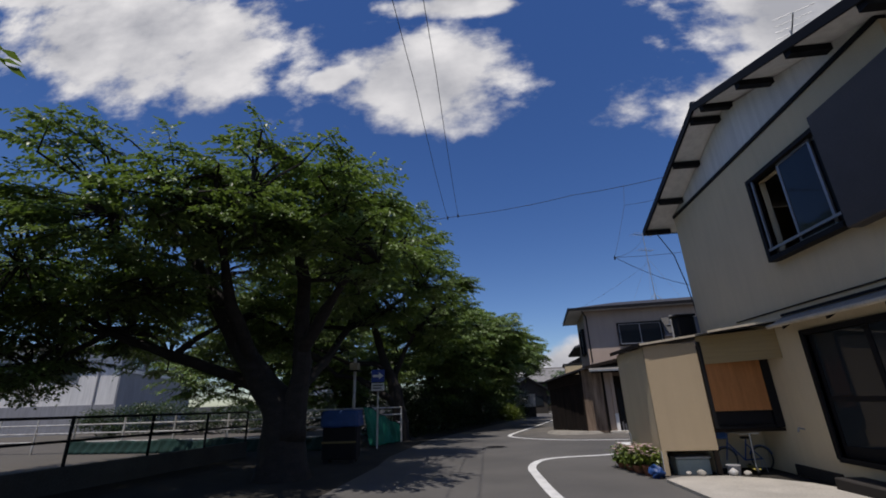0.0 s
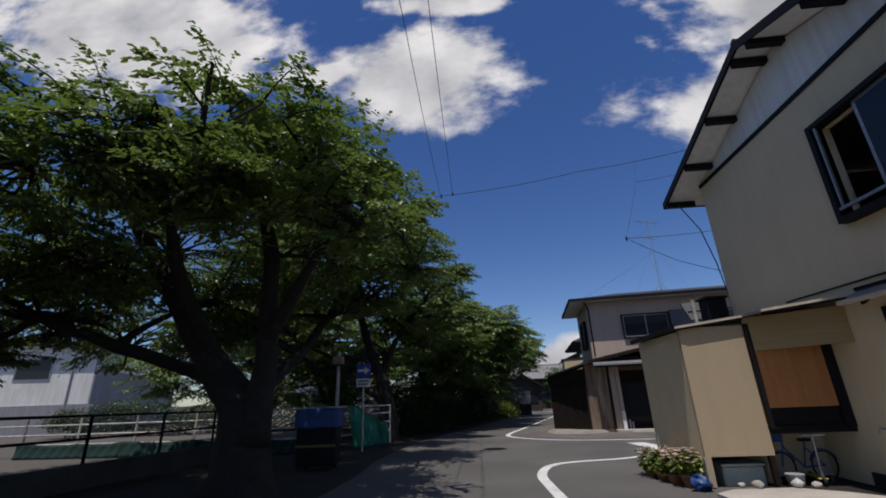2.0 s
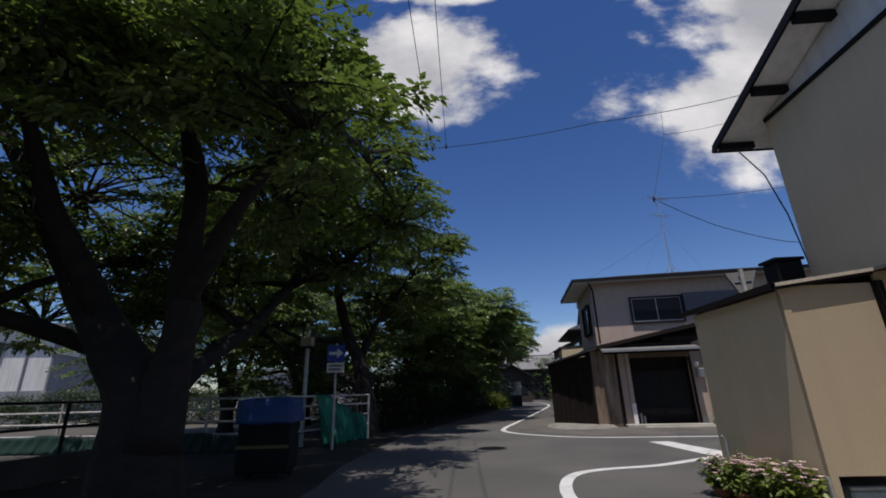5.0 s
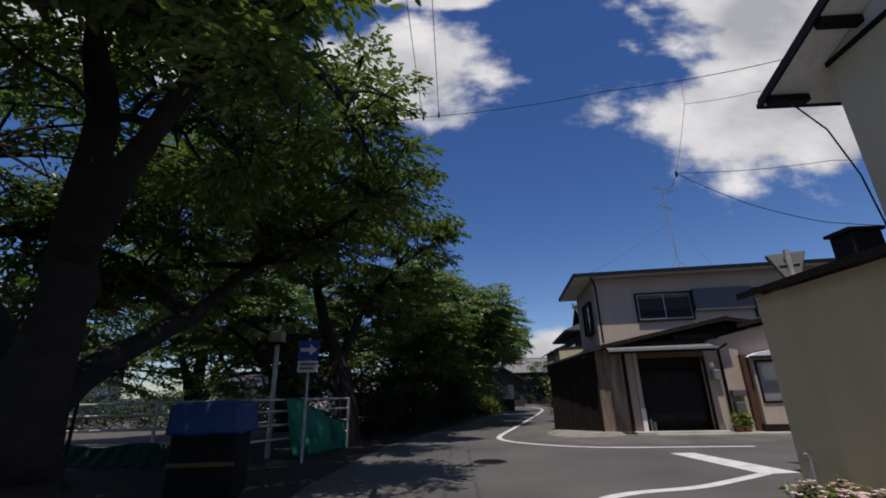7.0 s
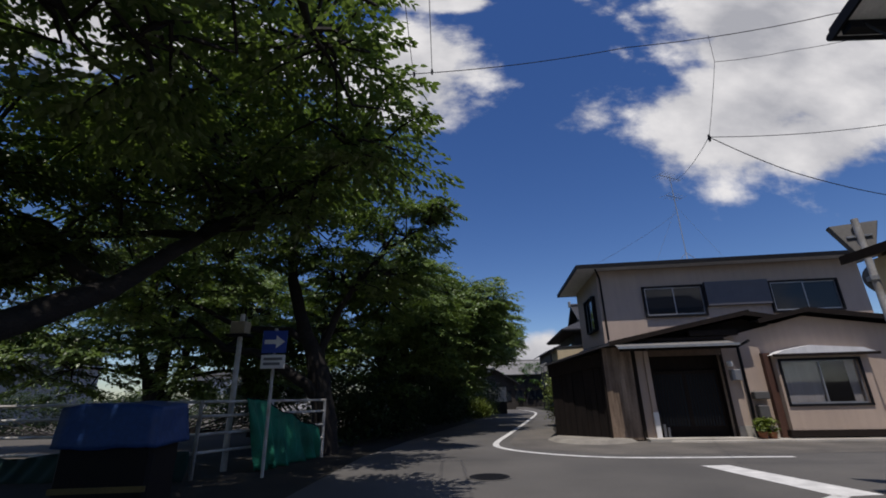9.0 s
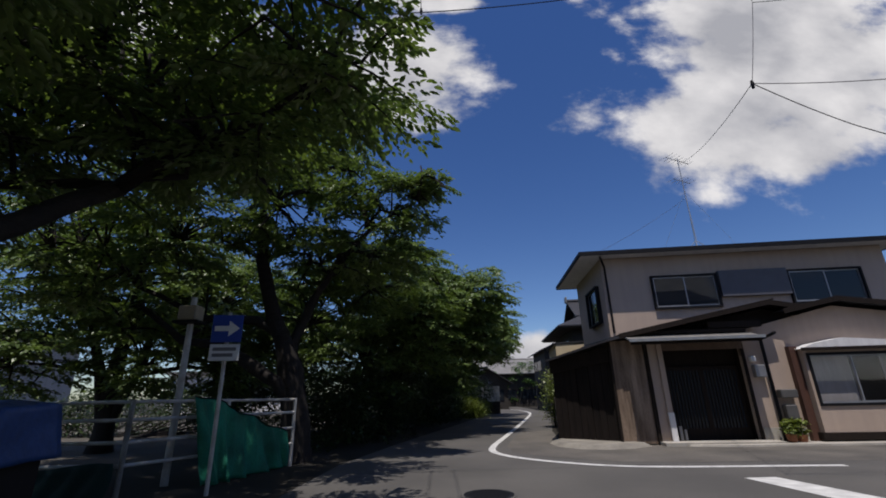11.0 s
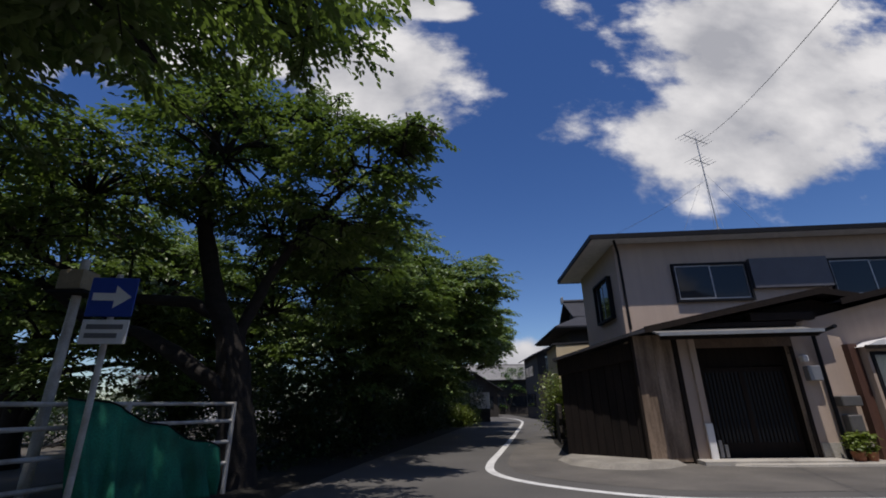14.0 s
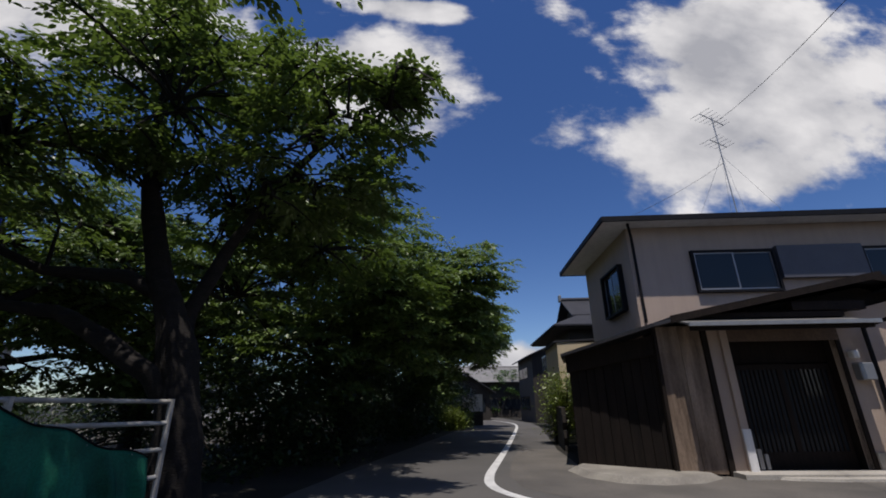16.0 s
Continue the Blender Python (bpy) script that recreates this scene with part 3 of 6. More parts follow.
hpart("bamboo_blind", slab([(3.745, LY0 - 0.05, 2.29), (NX - 0.01, 7.93, 2.33), (NX - 0.01, 7.955, 2.33), (3.745, LY0 - 0.025, 2.29)], 0.5), CURTAIN, label="tan bamboo blind, half rolled down")
hpart("brown_board", boxes((3.80, 4.72, RY - 0.03, RY - 0.005, 1.0, 2.0)), BROWN, label="orange-brown wooden board")
hpart("board_frame", boxes((3.74, 3.795, RY - 0.04, RY + 0.02, 0.72, 2.2), (4.73, NX - 0.004, RY - 0.04, RY + 0.02, 0.72, 2.2), (3.80, 4.72, RY - 0.04, RY + 0.02, 0.71, 0.76)), BLACK)
hpart("low_window", boxes((3.80, 4.72, RY, RY + 0.015, 0.765, 0.995)), BLACK)
hpart("recess_back", boxes((3.74, NX - 0.005, 9.12, 9.2, 0.0, 0.70)), BEIGE)
hpart("window_base", boxes((3.74, NX - 0.005, RY - 0.02, 9.2, 0.66, 0.705)), DARKWOOD)
hpart("tap", rod([(NX - 0.02, 7.9, 0.72), (NX - 0.1, 7.9, 0.74), (NX - 0.12, 7.9, 0.68)], 0.016, 8), STEEL)
hpart("base_course", boxes((NX - 0.04, NX - 0.002, 7.37, RY - 0.05, 0.0, 0.16)), DARKSTONE)
hpart("door_step", boxes((NX - 0.42, NX - 0.045, 5.0, 6.95, 0.0, 0.2), bevel=0.015), DARKSTONE, label="dark stone door step")
door = hpart("sliding_door", boxes((NX - 0.03, NX + 0.1, 5.02, 5.1, 0.36, 2.2), (NX - 0.03, NX + 0.1, 7.28, 7.36, 0.36, 2.2), (NX - 0.03, NX + 0.1, 5.1, 7.28, 2.12, 2.2), (NX - 0.06, NX + 0.1, 5.1, 7.28, 0.33, 0.40)), BLACK)
for i in range(2):
    a = 5.1 + i * 1.09
    bm = boxes((NX + 0.02 + 0.03 * i, NX + 0.045 + 0.03 * i, a, a + 0.06, 0.4, 2.12), (NX + 0.02 + 0.03 * i, NX + 0.045 + 0.03 * i, a + 1.03, a + 1.09, 0.4, 2.12),
               (NX + 0.02 + 0.03 * i, NX + 0.045 + 0.03 * i, a + 0.06, a + 1.03, 1.15, 1.22), (NX + 0.02 + 0.03 * i, NX + 0.045 + 0.03 * i, a + 0.06, a + 1.03, 0.4, 0.55))
    hpart("door_leaf", bm, BLACK, door)
    hpart("pane", boxes((NX + 0.03 + 0.03 * i, NX + 0.036 + 0.03 * i, a + 0.06, a + 1.03, 0.55, 2.12)), GLASS, door)


# ---- corner house across the side road ----
FB = g(19.8)
CHARRED = mat("charred_board", (0.021, 0.015, 0.012), 0.85, 0.55, 1.4, 25, 0.5, second=(0.008, 0.006, 0.005), stretch=(5, 5, 0.7), spec=0.2)
FM = pose(4.95, 19.77, FB, 0, 0, -5.74)
far = thing("corner_house", FM, "two-storey pale house with dark entrance and low gabled roofs", "house")


def fpart(name, bm, material, parent=None, label=""):
    """A part of the corner house: along its front, back from it, absolute height."""
    bm.transform(Matrix.Translation((0, 0, -FB)))
    return part(name, bm, material, parent or far, label)


# upper storey
U0, U1, V0, V1 = -0.45, 8.3, 2.25, 6.2
fpart("wall", pierced(U0, U1, 2.3, 5.25, [(1.12, 3.06, 3.52, 4.50), (5.3, 7.4, 3.52, 4.50)], V0, V0 + 0.15), PINKISH)
fpart("wall", pierced(V0 + 0.15, V1, 2.0, 5.25, [(2.9, 4.3, 3.25, 4.4)], U0, U0 + 0.15, "y"), PINKISH)
fpart("wall", boxes((U1 - 0.15, U1, V0 + 0.15, V1, 2.0, 5.25)), PINKISH)
fpart("wall", boxes((U0 + 0.15, U1 - 0.15, V1 - 0.15, V1, 2.0, 5.25)), PINKISH)
fpart("floor_board", boxes((U0 + 0.15, U1 - 0.15, V0 + 0.15, V1 - 0.15, 2.5, 2.7)), DARKWOOD)
e0, e1, f0, f1, ez = U0 - 0.75, U1 + 0.65, V0 - 0.55, V1 + 0.55, 5.36
rv = (f0 + f1) / 2
for corners in ([(e0, f0, ez), (e1, f0, ez), (e1 - 2.6, rv, ez + 0.62), (e0 + 2.6, rv, ez + 0.62)], [(e1, f1, ez), (e0, f1, ez), (e0 + 2.6, rv, ez + 0.62), (e1 - 2.6, rv, ez + 0.62)],
                [(e0, f1, ez), (e0, f0, ez), (e0 + 2.6, rv, ez + 0.62)], [(e1, f0, ez), (e1, f1, ez), (e1 - 2.6, rv, ez + 0.62)]):
    fpart("roof", slab(corners, 0.05), TILE)
fpart("soffit", boxes((e0 + 0.03, e1 - 0.03, f0 + 0.03, f1 - 0.03, ez - 0.1, ez - 0.06)), WHITE, label="white boarded soffit")
for r in ((e0 - 0.02, e1 + 0.02, f0 - 0.03, f0 + 0.02), (e0 - 0.02, e1 + 0.02, f1 - 0.02, f1 + 0.03), (e0 - 0.03, e0 + 0.02, f0 + 0.025, f1 - 0.025), (e1 - 0.02, e1 + 0.03, f0 + 0.025, f1 - 0.025)):
    fpart("fascia", boxes((*r, ez - 0.12, ez + 0.015)), BLACK)
window_unit(far, "window", 1.12, 3.06, 3.52 - FB, 4.50 - FB, V0, -1, "x", 2, depth=0.10, curtain=[(1.15, 1.9)])
window_unit(far, "window", 5.3, 7.4, 3.52 - FB, 4.50 - FB, V0, -1, "x", 2, depth=0.10, curtain=[(6.0, 7.3)])
fpart("shutter_box", boxes((3.16, 5.22, V0 - 0.14, V0 - 0.003, 3.78, 4.62)), mat("grey_shutter", (0.10, 0.10, 0.115), 0.5, 0.15, 3, 40, 0.05), label="grey metal shutter box")
window_unit(far, "side_window", 2.9, 4.3, 3.25 - FB, 4.4 - FB, U0, -1, "y", 2, depth=0.14)
fpart("downpipe", rod([(U0 - 0.1, f0 + 0.1, 5.2), (U0 + 0.1, V0 - 0.06, 4.95), (U0 + 0.12, V0 - 0.06, 2.75)], 0.035), BLACK)

# ground storey: front wall under two low gables
front_holes = [(0.2, 2.1, FB, 2.16), (3.5, 5.45, 0.62, 1.78)]
fpart("front_wall", pierced(-0.25, 8.3, FB, 2.45, front_holes, 0, 0.12), PINKISH)
fpart("gable_wall", prism([(2.2, 2.45), (8.3, 2.45), (4.6, 3.02)], 0.004, 0.12), PINKISH)
fpart("gable_wall", prism([(-0.2, 2.45), (5.0, 2.45), (2.95, 3.02)], 0.125, 0.2), DARKWOOD)
fpart("wall", boxes((8.15, 8.3, 0.12, V0, FB, 2.45)), PINKISH)
for a, b, za, zb, y in ((-1.0, 2.95, 2.42, 3.18, -0.42), (2.95, 3.75, 3.18, 3.02, -0.24), (3.2, 4.55, 2.92, 3.2, -0.31), (4.55, 8.9, 3.2, 2.55, -0.31)):
    fpart("low_roof", slab([(a, y, za), (b, y, zb), (b, V0, zb + 0.05), (a, V0, za + 0.05)], 0.05), TILE)
    fpart("barge_board", prism([(a, za + 0.02), (b, zb + 0.02), (b, zb - 0.11), (a, za - 0.11)], y - 0.03, y - 0.003), DARKWOOD)
fpart("eave_beam", boxes((1.3, 2.6, -0.3, -0.12, 2.52, 2.68), (-0.6, 2.2, -0.28, -0.14, 2.4, 2.5)), DARKWOOD)
# entrance canopy and the dark doorway behind it
fpart("canopy", slab([(-0.85, -0.75, 2.25), (2.32, -0.75, 2.23), (2.32, -0.003, 2.44), (-0.85, -0.003, 2.46)], 0.035), METALROOF, label="pale metal canopy over the entrance")
fpart("canopy_edge", boxes((-0.87, 2.34, -0.79, -0.752, 2.195, 2.262)), STEEL, label="pale metal canopy edge")
fpart("canopy_beam", boxes((-0.8, 2.28, -0.7, -0.62, 2.13, 2.21)), DARKWOOD)
doorway = fpart("entrance", boxes((0.13, 0.2, -0.02, 0.1, FB, 2.2), (2.1, 2.18, -0.02, 0.1, FB, 2.2), (0.2, 2.1, -0.02, 0.1, 2.1, 2.2)), DARKWOOD)
fpart("header", boxes((0.14, 2.14, -0.06, -0.022, 2.0, 2.27)), mat("header_board", (0.16, 0.11, 0.08), 0.8, 0.3, 3, 25, 0.3), doorway, "weathered brown header board")
# near-black boards: the doorway's deep shade is put into their colour
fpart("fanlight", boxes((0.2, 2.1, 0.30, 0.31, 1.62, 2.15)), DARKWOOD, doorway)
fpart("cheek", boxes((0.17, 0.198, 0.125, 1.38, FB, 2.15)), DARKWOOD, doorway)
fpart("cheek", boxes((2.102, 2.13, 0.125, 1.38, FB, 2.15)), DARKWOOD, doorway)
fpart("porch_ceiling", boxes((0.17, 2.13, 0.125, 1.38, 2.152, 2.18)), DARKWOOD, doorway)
fpart("leaning_board", boxes((0.24, 0.31, 0.0, 0.03, FB + 0.1, FB + 0.42)), ALU, doorway, "short white board")
fpart("leaning_board", boxes((0.35, 0.41, 0.0, 0.03, FB + 0.1, FB + 0.34)), ALU, doorway, "short white board")
for i in range(2):
    a = 0.2 + i * 0.93
    y = 0.22 + 0.035 * i
    bm = boxes((a, a + 0.07, y, y + 0.03, FB + 0.06, 1.6), (a + 0.87, a + 0.94, y, y + 0.03, FB + 0.06, 1.6), (a + 0.07, a + 0.87, y, y + 0.03, 1.5, 1.6), (a + 0.07, a + 0.87, y, y + 0.03, FB + 0.06, FB + 0.35))
    for k in range(1, 10):
        box(bm, a + 0.07 + k * 0.08 - 0.01, a + 0.07 + k * 0.08 + 0.01, y, y + 0.02, FB + 0.35, 1.5)
    fpart("door_leaf", bm, DARKWOOD, doorway)
    fpart("pane", boxes((a + 0.07, a + 0.87, y + 0.022, y + 0.028, FB + 0.35, 1.5)), GLASS, doorway)
fpart("door_step", boxes((-0.3, 2.4, -0.45, 0.0, FB - 0.02, FB + 0.09)), CONCRETE)
# unseen inner walls, coloured near black so the rooms read as unlit
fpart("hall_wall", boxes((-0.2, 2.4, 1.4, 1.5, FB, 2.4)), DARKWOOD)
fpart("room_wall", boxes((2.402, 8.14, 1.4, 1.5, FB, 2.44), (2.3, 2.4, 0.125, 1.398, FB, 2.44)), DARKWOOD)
# posts and boarded panels left of the door
for u, wdt, m_ in ((0.0, 0.125, PINKISH), (-0.33, 0.09, DARKWOOD), (-1.22, 0.06, DARKWOOD)):
    fpart("post", boxes((u, u + wdt, -0.10, -0.001, FB, 2.36)), m_)
fpart("post_sleeve", boxes((-0.005, 0.13, -0.14, -0.105, FB + 0.05, FB + 0.75)), WHITE)
TAN = mat("tan_panel", (0.34, 0.25, 0.18), 0.8, 0.5, 1.6, 30, 0.2, second=(0.11, 0.075, 0.05), stretch=(5, 5, 0.6))
fpart("panel", boxes((-1.155, -0.735, -0.04, -0.015, FB + 0.04, 2.3)), TAN, label="weathered tan board panel")
fpart("panel", boxes((-0.73, -0.335, -0.045, -0.015, FB + 0.04, 2.3)), TAN, label="weathered tan board panel")
fpart("panel", boxes((-0.235, -0.005, -0.04, -0.001, FB + 0.04, 2.3)), PINKISH)
# the splayed side wing with dark doors along the lane
wing = [(-1.12, 0.02), (-2.55, 1.18), (-2.75, 5.9), (-0.46, 5.9), (-0.46, 0.02)]
bm = bmesh.new()
(ax, ay), (bx, by) = wing[0], wing[1]
d = Vector((bx - ax, by - ay, 0))
turn = math.atan2(d.y, d.x)
splay = fpart("splayed_wall", boxes((0.0, d.length, -0.08, -0.03, FB - 0.05, 1.79)), CHARRED, label="dark boarded garage front")
splay.matrix_basis = Matrix.Translation((ax, ay, 0)) @ Matrix.Rotation(turn, 4, "Z")
n_ = 10
for i in range(n_):
    w_ = d.length / n_
    fpart("board", boxes((i * w_ + 0.006, (i + 1) * w_ - 0.006, -0.029, 0.0 if i % 2 else 0.012, FB - 0.03, 1.77)), CHARRED, splay)
lane = fpart("lane_wall", boxes((0.0, 0.1, 0.0, 4.87, FB - 0.15, 1.86)), CHARRED)
lane.matrix_basis = Matrix.Translation((-2.55, 1.19, 0)) @ Matrix.Rotation(-math.atan2(1.2, 4.72), 4, "Z")
fpart("lintel", slab([(-1.16, -0.06, 2.16), (-2.62, 1.14, 1.90), (-2.54, 1.26, 1.90), (-1.08, 0.06, 2.16)], 0.36), DARKWOOD)
fpart("wing_roof", slab([(-1.31, -0.43, 2.32), (-0.46, -0.43, 2.5), (-0.46, 5.9, 2.75), (-1.6, 5.9, 2.15), (-2.74, 1.03, 1.93)], 0.06), TILE)
# bay window
bay = fpart("bay_window", boxes((3.38, 3.5, -0.3, -0.005, 0.0, 1.92), (5.45, 5.7, -0.3, -0.005, 0.0, 1.92), (3.5, 5.45, -0.3, -0.005, 0.0, 0.62), (3.5, 5.45, -0.3, -0.005, 1.78, 1.92)), PINKISH)
fpart("hood", prism([(3.3, 1.92), (5.95, 1.92), (5.6, 2.06), (4.3, 2.16), (3.6, 2.04)], -0.42, -0.005), WHITE, bay, "white sloped hood")
fpart("hood_edge", boxes((3.28, 5.97, -0.45, -0.425, 1.87, 1.945)), DARKWOOD, bay)
window_unit(far, "bay_sash", 3.5, 5.45, 0.64 - FB, 1.76 - FB, -0.2, -1, "x", 2, depth=0.13, curtain=[(3.53, 4.5), (5.22, 5.43)], glass=CLEAR)
fpart("bay_base", boxes((3.3, 5.8, -0.34, -0.032, -0.16, -0.003)), DARKWOOD)
fpart("timber_post", boxes((3.18, 3.36, -0.16, 0.0, FB, 2.0)), mat("red_brown_timber", (0.10, 0.045, 0.03), 0.7, 0.3, 3, 25, 0.3, stretch=(6, 6, 0.6)))
fpart("downpipe", rod([(2.56, -0.78, 2.3), (2.6, -0.1, 2.2), (2.62, -0.07, 0.9), (2.62, -0.07, FB)], 0.04), BLACK)
fpart("letter_box", boxes((2.26, 2.52, -0.16, -0.002, 1.28, 1.58), bevel=0.015), ALU)
fpart("porch_lamp", boxes((2.24, 2.36, -0.14, -0.003, 1.66, 1.8), bevel=0.02), WHITE)
fpart("gas_meter", boxes((2.7, 3.08, -0.22, -0.002, 0.78, 0.98), (2.74, 3.0, -0.2, -0.002, 0.3, 0.62), bevel=0.02), mat("grey_casing", (0.11, 0.105, 0.1), 0.6, 0.2))
fpart("base_course", boxes((2.2, 8.3, -0.03, -0.001, FB, 0.1)), CONCRETE)


# ---- trees ----
def leaf_mesh(name, at, yaw, pitch, roll, size, base, material, parent, label, fine=True):
    """One mesh of folded pointed leaves: a midrib and two halves each, cheaper halves where they are far off."""
    n = len(at)
    fwd = np.stack((np.cos(yaw) * np.cos(pitch), np.sin(yaw) * np.cos(pitch), np.sin(pitch)), 1)
    side0 = np.stack((-np.sin(yaw), np.cos(yaw), np.zeros(n)), 1)
    up0 = np.cross(fwd, side0)
    side = side0 * np.cos(roll)[:, None] + up0 * np.sin(roll)[:, None]
    up = np.cross(fwd, side)
    ln = size[:, None]
    rows = [(0, 0, 0), (0.26, 0.23, 0.06), (0.64, 0.21, 0.03), (1.0, 0, -0.1), (0.64, -0.21, 0.03), (0.26, -0.23, 0.06)] if fine else [(0, 0, 0), (0.45, 0.3, 0.07), (1.0, 0, -0.08), (0.45, -0.3, 0.07)]
    k = len(rows)
    v = np.empty((n, k, 3))
    for i, (a, b, c) in enumerate(rows):
        v[:, i] = at + (fwd * a + side * b + up * c) * ln
    v = v.reshape(-1, 3) - np.array(base)
    faces = np.array([[0, 1, 2, 3], [0, 3, 4, 5]] if fine else [[0, 1, 2], [0, 2, 3]])
    corners = faces.shape[1]
    idx = (np.arange(n)[:, None, None] * k + faces[None]).ravel()
    me = bpy.data.meshes.new(name)
    me.vertices.add(k * n)
    me.vertices.foreach_set("co", v.ravel())
    me.loops.add(len(idx))
    me.loops.foreach_set("vertex_index", idx)
    me.polygons.add(2 * n)
    me.polygons.foreach_set("loop_start", np.arange(2 * n) * corners)
    me.update(calc_edges=True)
    me.materials.append(material)
    ob = new(name, me)
    ob.parent = parent
    return tagged(ob, label, kind="stuff")


def leaves(c, leaf, rnd, base, name, material, parent, label):
    """Loose leaves round the given places, for shrubs and pots."""
    n = len(c)
    return leaf_mesh(name, c, rnd.uniform(0, 2 * np.pi, n), rnd.normal(-0.25, 0.32, n), rnd.normal(0, 0.38, n), leaf * rnd.uniform(0.65, 1.25, n), base, material, parent, label, False)


def in_lobes(lobes, count, rnd, floor, inner=0.45, out=False):
    """Places spread through ellipsoids, thicker towards their skins; with out, also the way outwards at each."""
    weight = np.array([(l[3] * l[4] + l[3] * l[5] + l[4] * l[5]) for l in lobes])
    pick = rnd.choice(len(lobes), count, p=weight / weight.sum())
    d = rnd.normal(size=(count, 3))
    d /= np.linalg.norm(d, axis=1)[:, None]
    r = rnd.uniform(0.3, 1.0, count) ** inner
    lo = np.array(lobes)[pick]
    p = lo[:, :3] + d * lo[:, 3:] * r[:, None]
    keep = p[:, 2] > floor
    return (p[keep], (d * r[:, None])[keep]) if out else p[keep]


def from_heads(x, y, heads, girth, rnd):
    """Main stems of a common tree: lines with radii from one foot up to the given heads."""
    z0 = g(y)
    lines = []
    for k, (hx, hy, hz) in enumerate(heads):
        rr = girth * (1.0, 0.75, 0.6, 0.55, 0.5)[k]
        line = [(x, y, z0 - 0.15, rr * 1.5), (x, y, z0 + 0.5, rr * 1.0)]
        for f, q in ((0.3, 0.8), (0.5, 0.62), (0.7, 0.45), (0.86, 0.3), (1.0, 0.15)):
            j = rnd.normal(size=3) * 0.08
            line.append((x + (hx - x) * f ** 1.2 + j[0], y + (hy - y) * f ** 1.2 + j[1], z0 + 0.5 + (hz - z0 - 0.5) * f ** 0.9, rr * q))
        lines.append(line)
    return lines


def tree(x, y, stems, lobes, boughs, twigs, per, leaf, seed, label, material, fine=False, floor=1.9, reach=1.25):
    """A broad old cherry: stems parting from one foot, limbs, and drooping boughs whose twigs carry rows of pointed leaves."""
    rnd = np.random.RandomState(seed)
    base = Vector((x, y, g(y)))
    o = np.array(base)
    t = thing("cherry_tree", Matrix.Translation(base), label, "tree", "trees along the lane")
    if len(stems[0]) == 3:
        stems = from_heads(x, y, stems, 0.26, rnd)
    joints = []
    for k, line in enumerate(stems):
        bm = rod([np.array(p[:3]) - o for p in line], [p[3] for p in line], 14 if fine else 8)
        if fine:
            bmesh.ops.subdivide_edges(bm, edges=bm.edges[:], cuts=2, use_grid_fill=True)
            for v in bm.verts:
                q = v.co * 1.0
                v.co += Vector(noise.noise_vector(q * 2.3)) * 0.05 + Vector(noise.noise_vector(Vector((q.x * 9, q.y * 9, q.z * 2.5)))) * 0.022
        part("trunk" if k == 0 else "stem", bm, BARK, t, smooth=True)
        joints += [np.array(p[:3]) for p in line if p[2] > base.z + 1.6]
    jar = np.array(joints)
    tip, way = in_lobes(lobes, boughs, rnd, floor, out=True)
    n = len(tip)
    head = np.arctan2(way[:, 1], way[:, 0]) + rnd.normal(0, 0.5, n)
    span = reach * rnd.uniform(0.6, 1.2, n)
    rise = np.clip(way[:, 2], -0.35, 0.7) * 0.55 + rnd.normal(0.05, 0.12, n)
    run = np.stack((np.cos(head), np.sin(head), rise), 1)
    foot = tip - run * span[:, None] * 0.9

    def along(i, u):
        """A place on bough i at u from foot to tip, arched and drooping at its end."""
        sp = span[i]
        p = foot[i] + run[i] * (sp * u)[:, None]
        p[:, 2] += sp * (0.22 * u - 0.34 * u * u)
        return p
    # limbs from the stems to the lobes
    limbs = []
    for lo in lobes:
        end = np.array(lo[:3]) + np.array((0, 0, -0.25 * lo[5]))
        j = jar[np.argmin(((jar - end) ** 2).sum(1) + 3 * np.maximum(0, jar[:, 2] - end[2]))]
        mid = (j + end) / 2 + rnd.normal(size=3) * 0.18 + np.array((0, 0, 0.15))
        r0 = 0.035 + 0.022 * np.linalg.norm(end - j)
        pts = [j, j * 0.6 + mid * 0.4 + rnd.normal(size=3) * 0.06, mid, (mid + end) / 2 + rnd.normal(size=3) * 0.12, end]
        part("limb", rod([p - o for p in pts], [r0, r0 * 0.8, r0 * 0.62, r0 * 0.42, 0.02], 7), BARK, t, smooth=True)
        limbs += pts[1:]
    jar = np.vstack((jar, np.array(limbs)))
    bm = bmesh.new()
    one = np.zeros(n)
    ends = [along(np.arange(n), one + u) for u in (0.0, 0.4, 0.75, 1.0)]
    for i in range(n):
        j = jar[np.argmin(((jar - foot[i]) ** 2).sum(1))]
        near = np.linalg.norm(j - foot[i]) < 1.9
        pts = ([j, (j + foot[i]) / 2 + np.array((0, 0, 0.08))] if near else []) + [e[i] for e in ends]
        tube(bm, [p - o for p in pts], np.linspace(0.03 if near else 0.015, 0.004, len(pts)).tolist(), 4)
    tagged(part("twigwork", bm, BARK, t), kind="stuff")
    # twigs off each bough, leaves in two rows along each twig
    bi = np.repeat(np.arange(n), twigs)
    u = np.tile(np.linspace(0.08, 1.0, twigs), n) + rnd.normal(0, 0.03, n * twigs)
    hand = np.tile(np.where(np.arange(twigs) % 2, 1.0, -1.0), n)
    tyaw = head[bi] + hand * (1.25 - 0.95 * u) + rnd.normal(0, 0.25, n * twigs)
    tlen = span[bi] * (0.5 - 0.3 * u) * rnd.uniform(0.6, 1.25, n * twigs) + leaf
    troot = along(bi, u)
    trise = rise[bi] * 0.5 + rnd.normal(0.0, 0.16, n * twigs)
    ti = np.repeat(np.arange(n * twigs), per)
    s = np.tile((np.arange(per) + 0.6) / per, n * twigs)
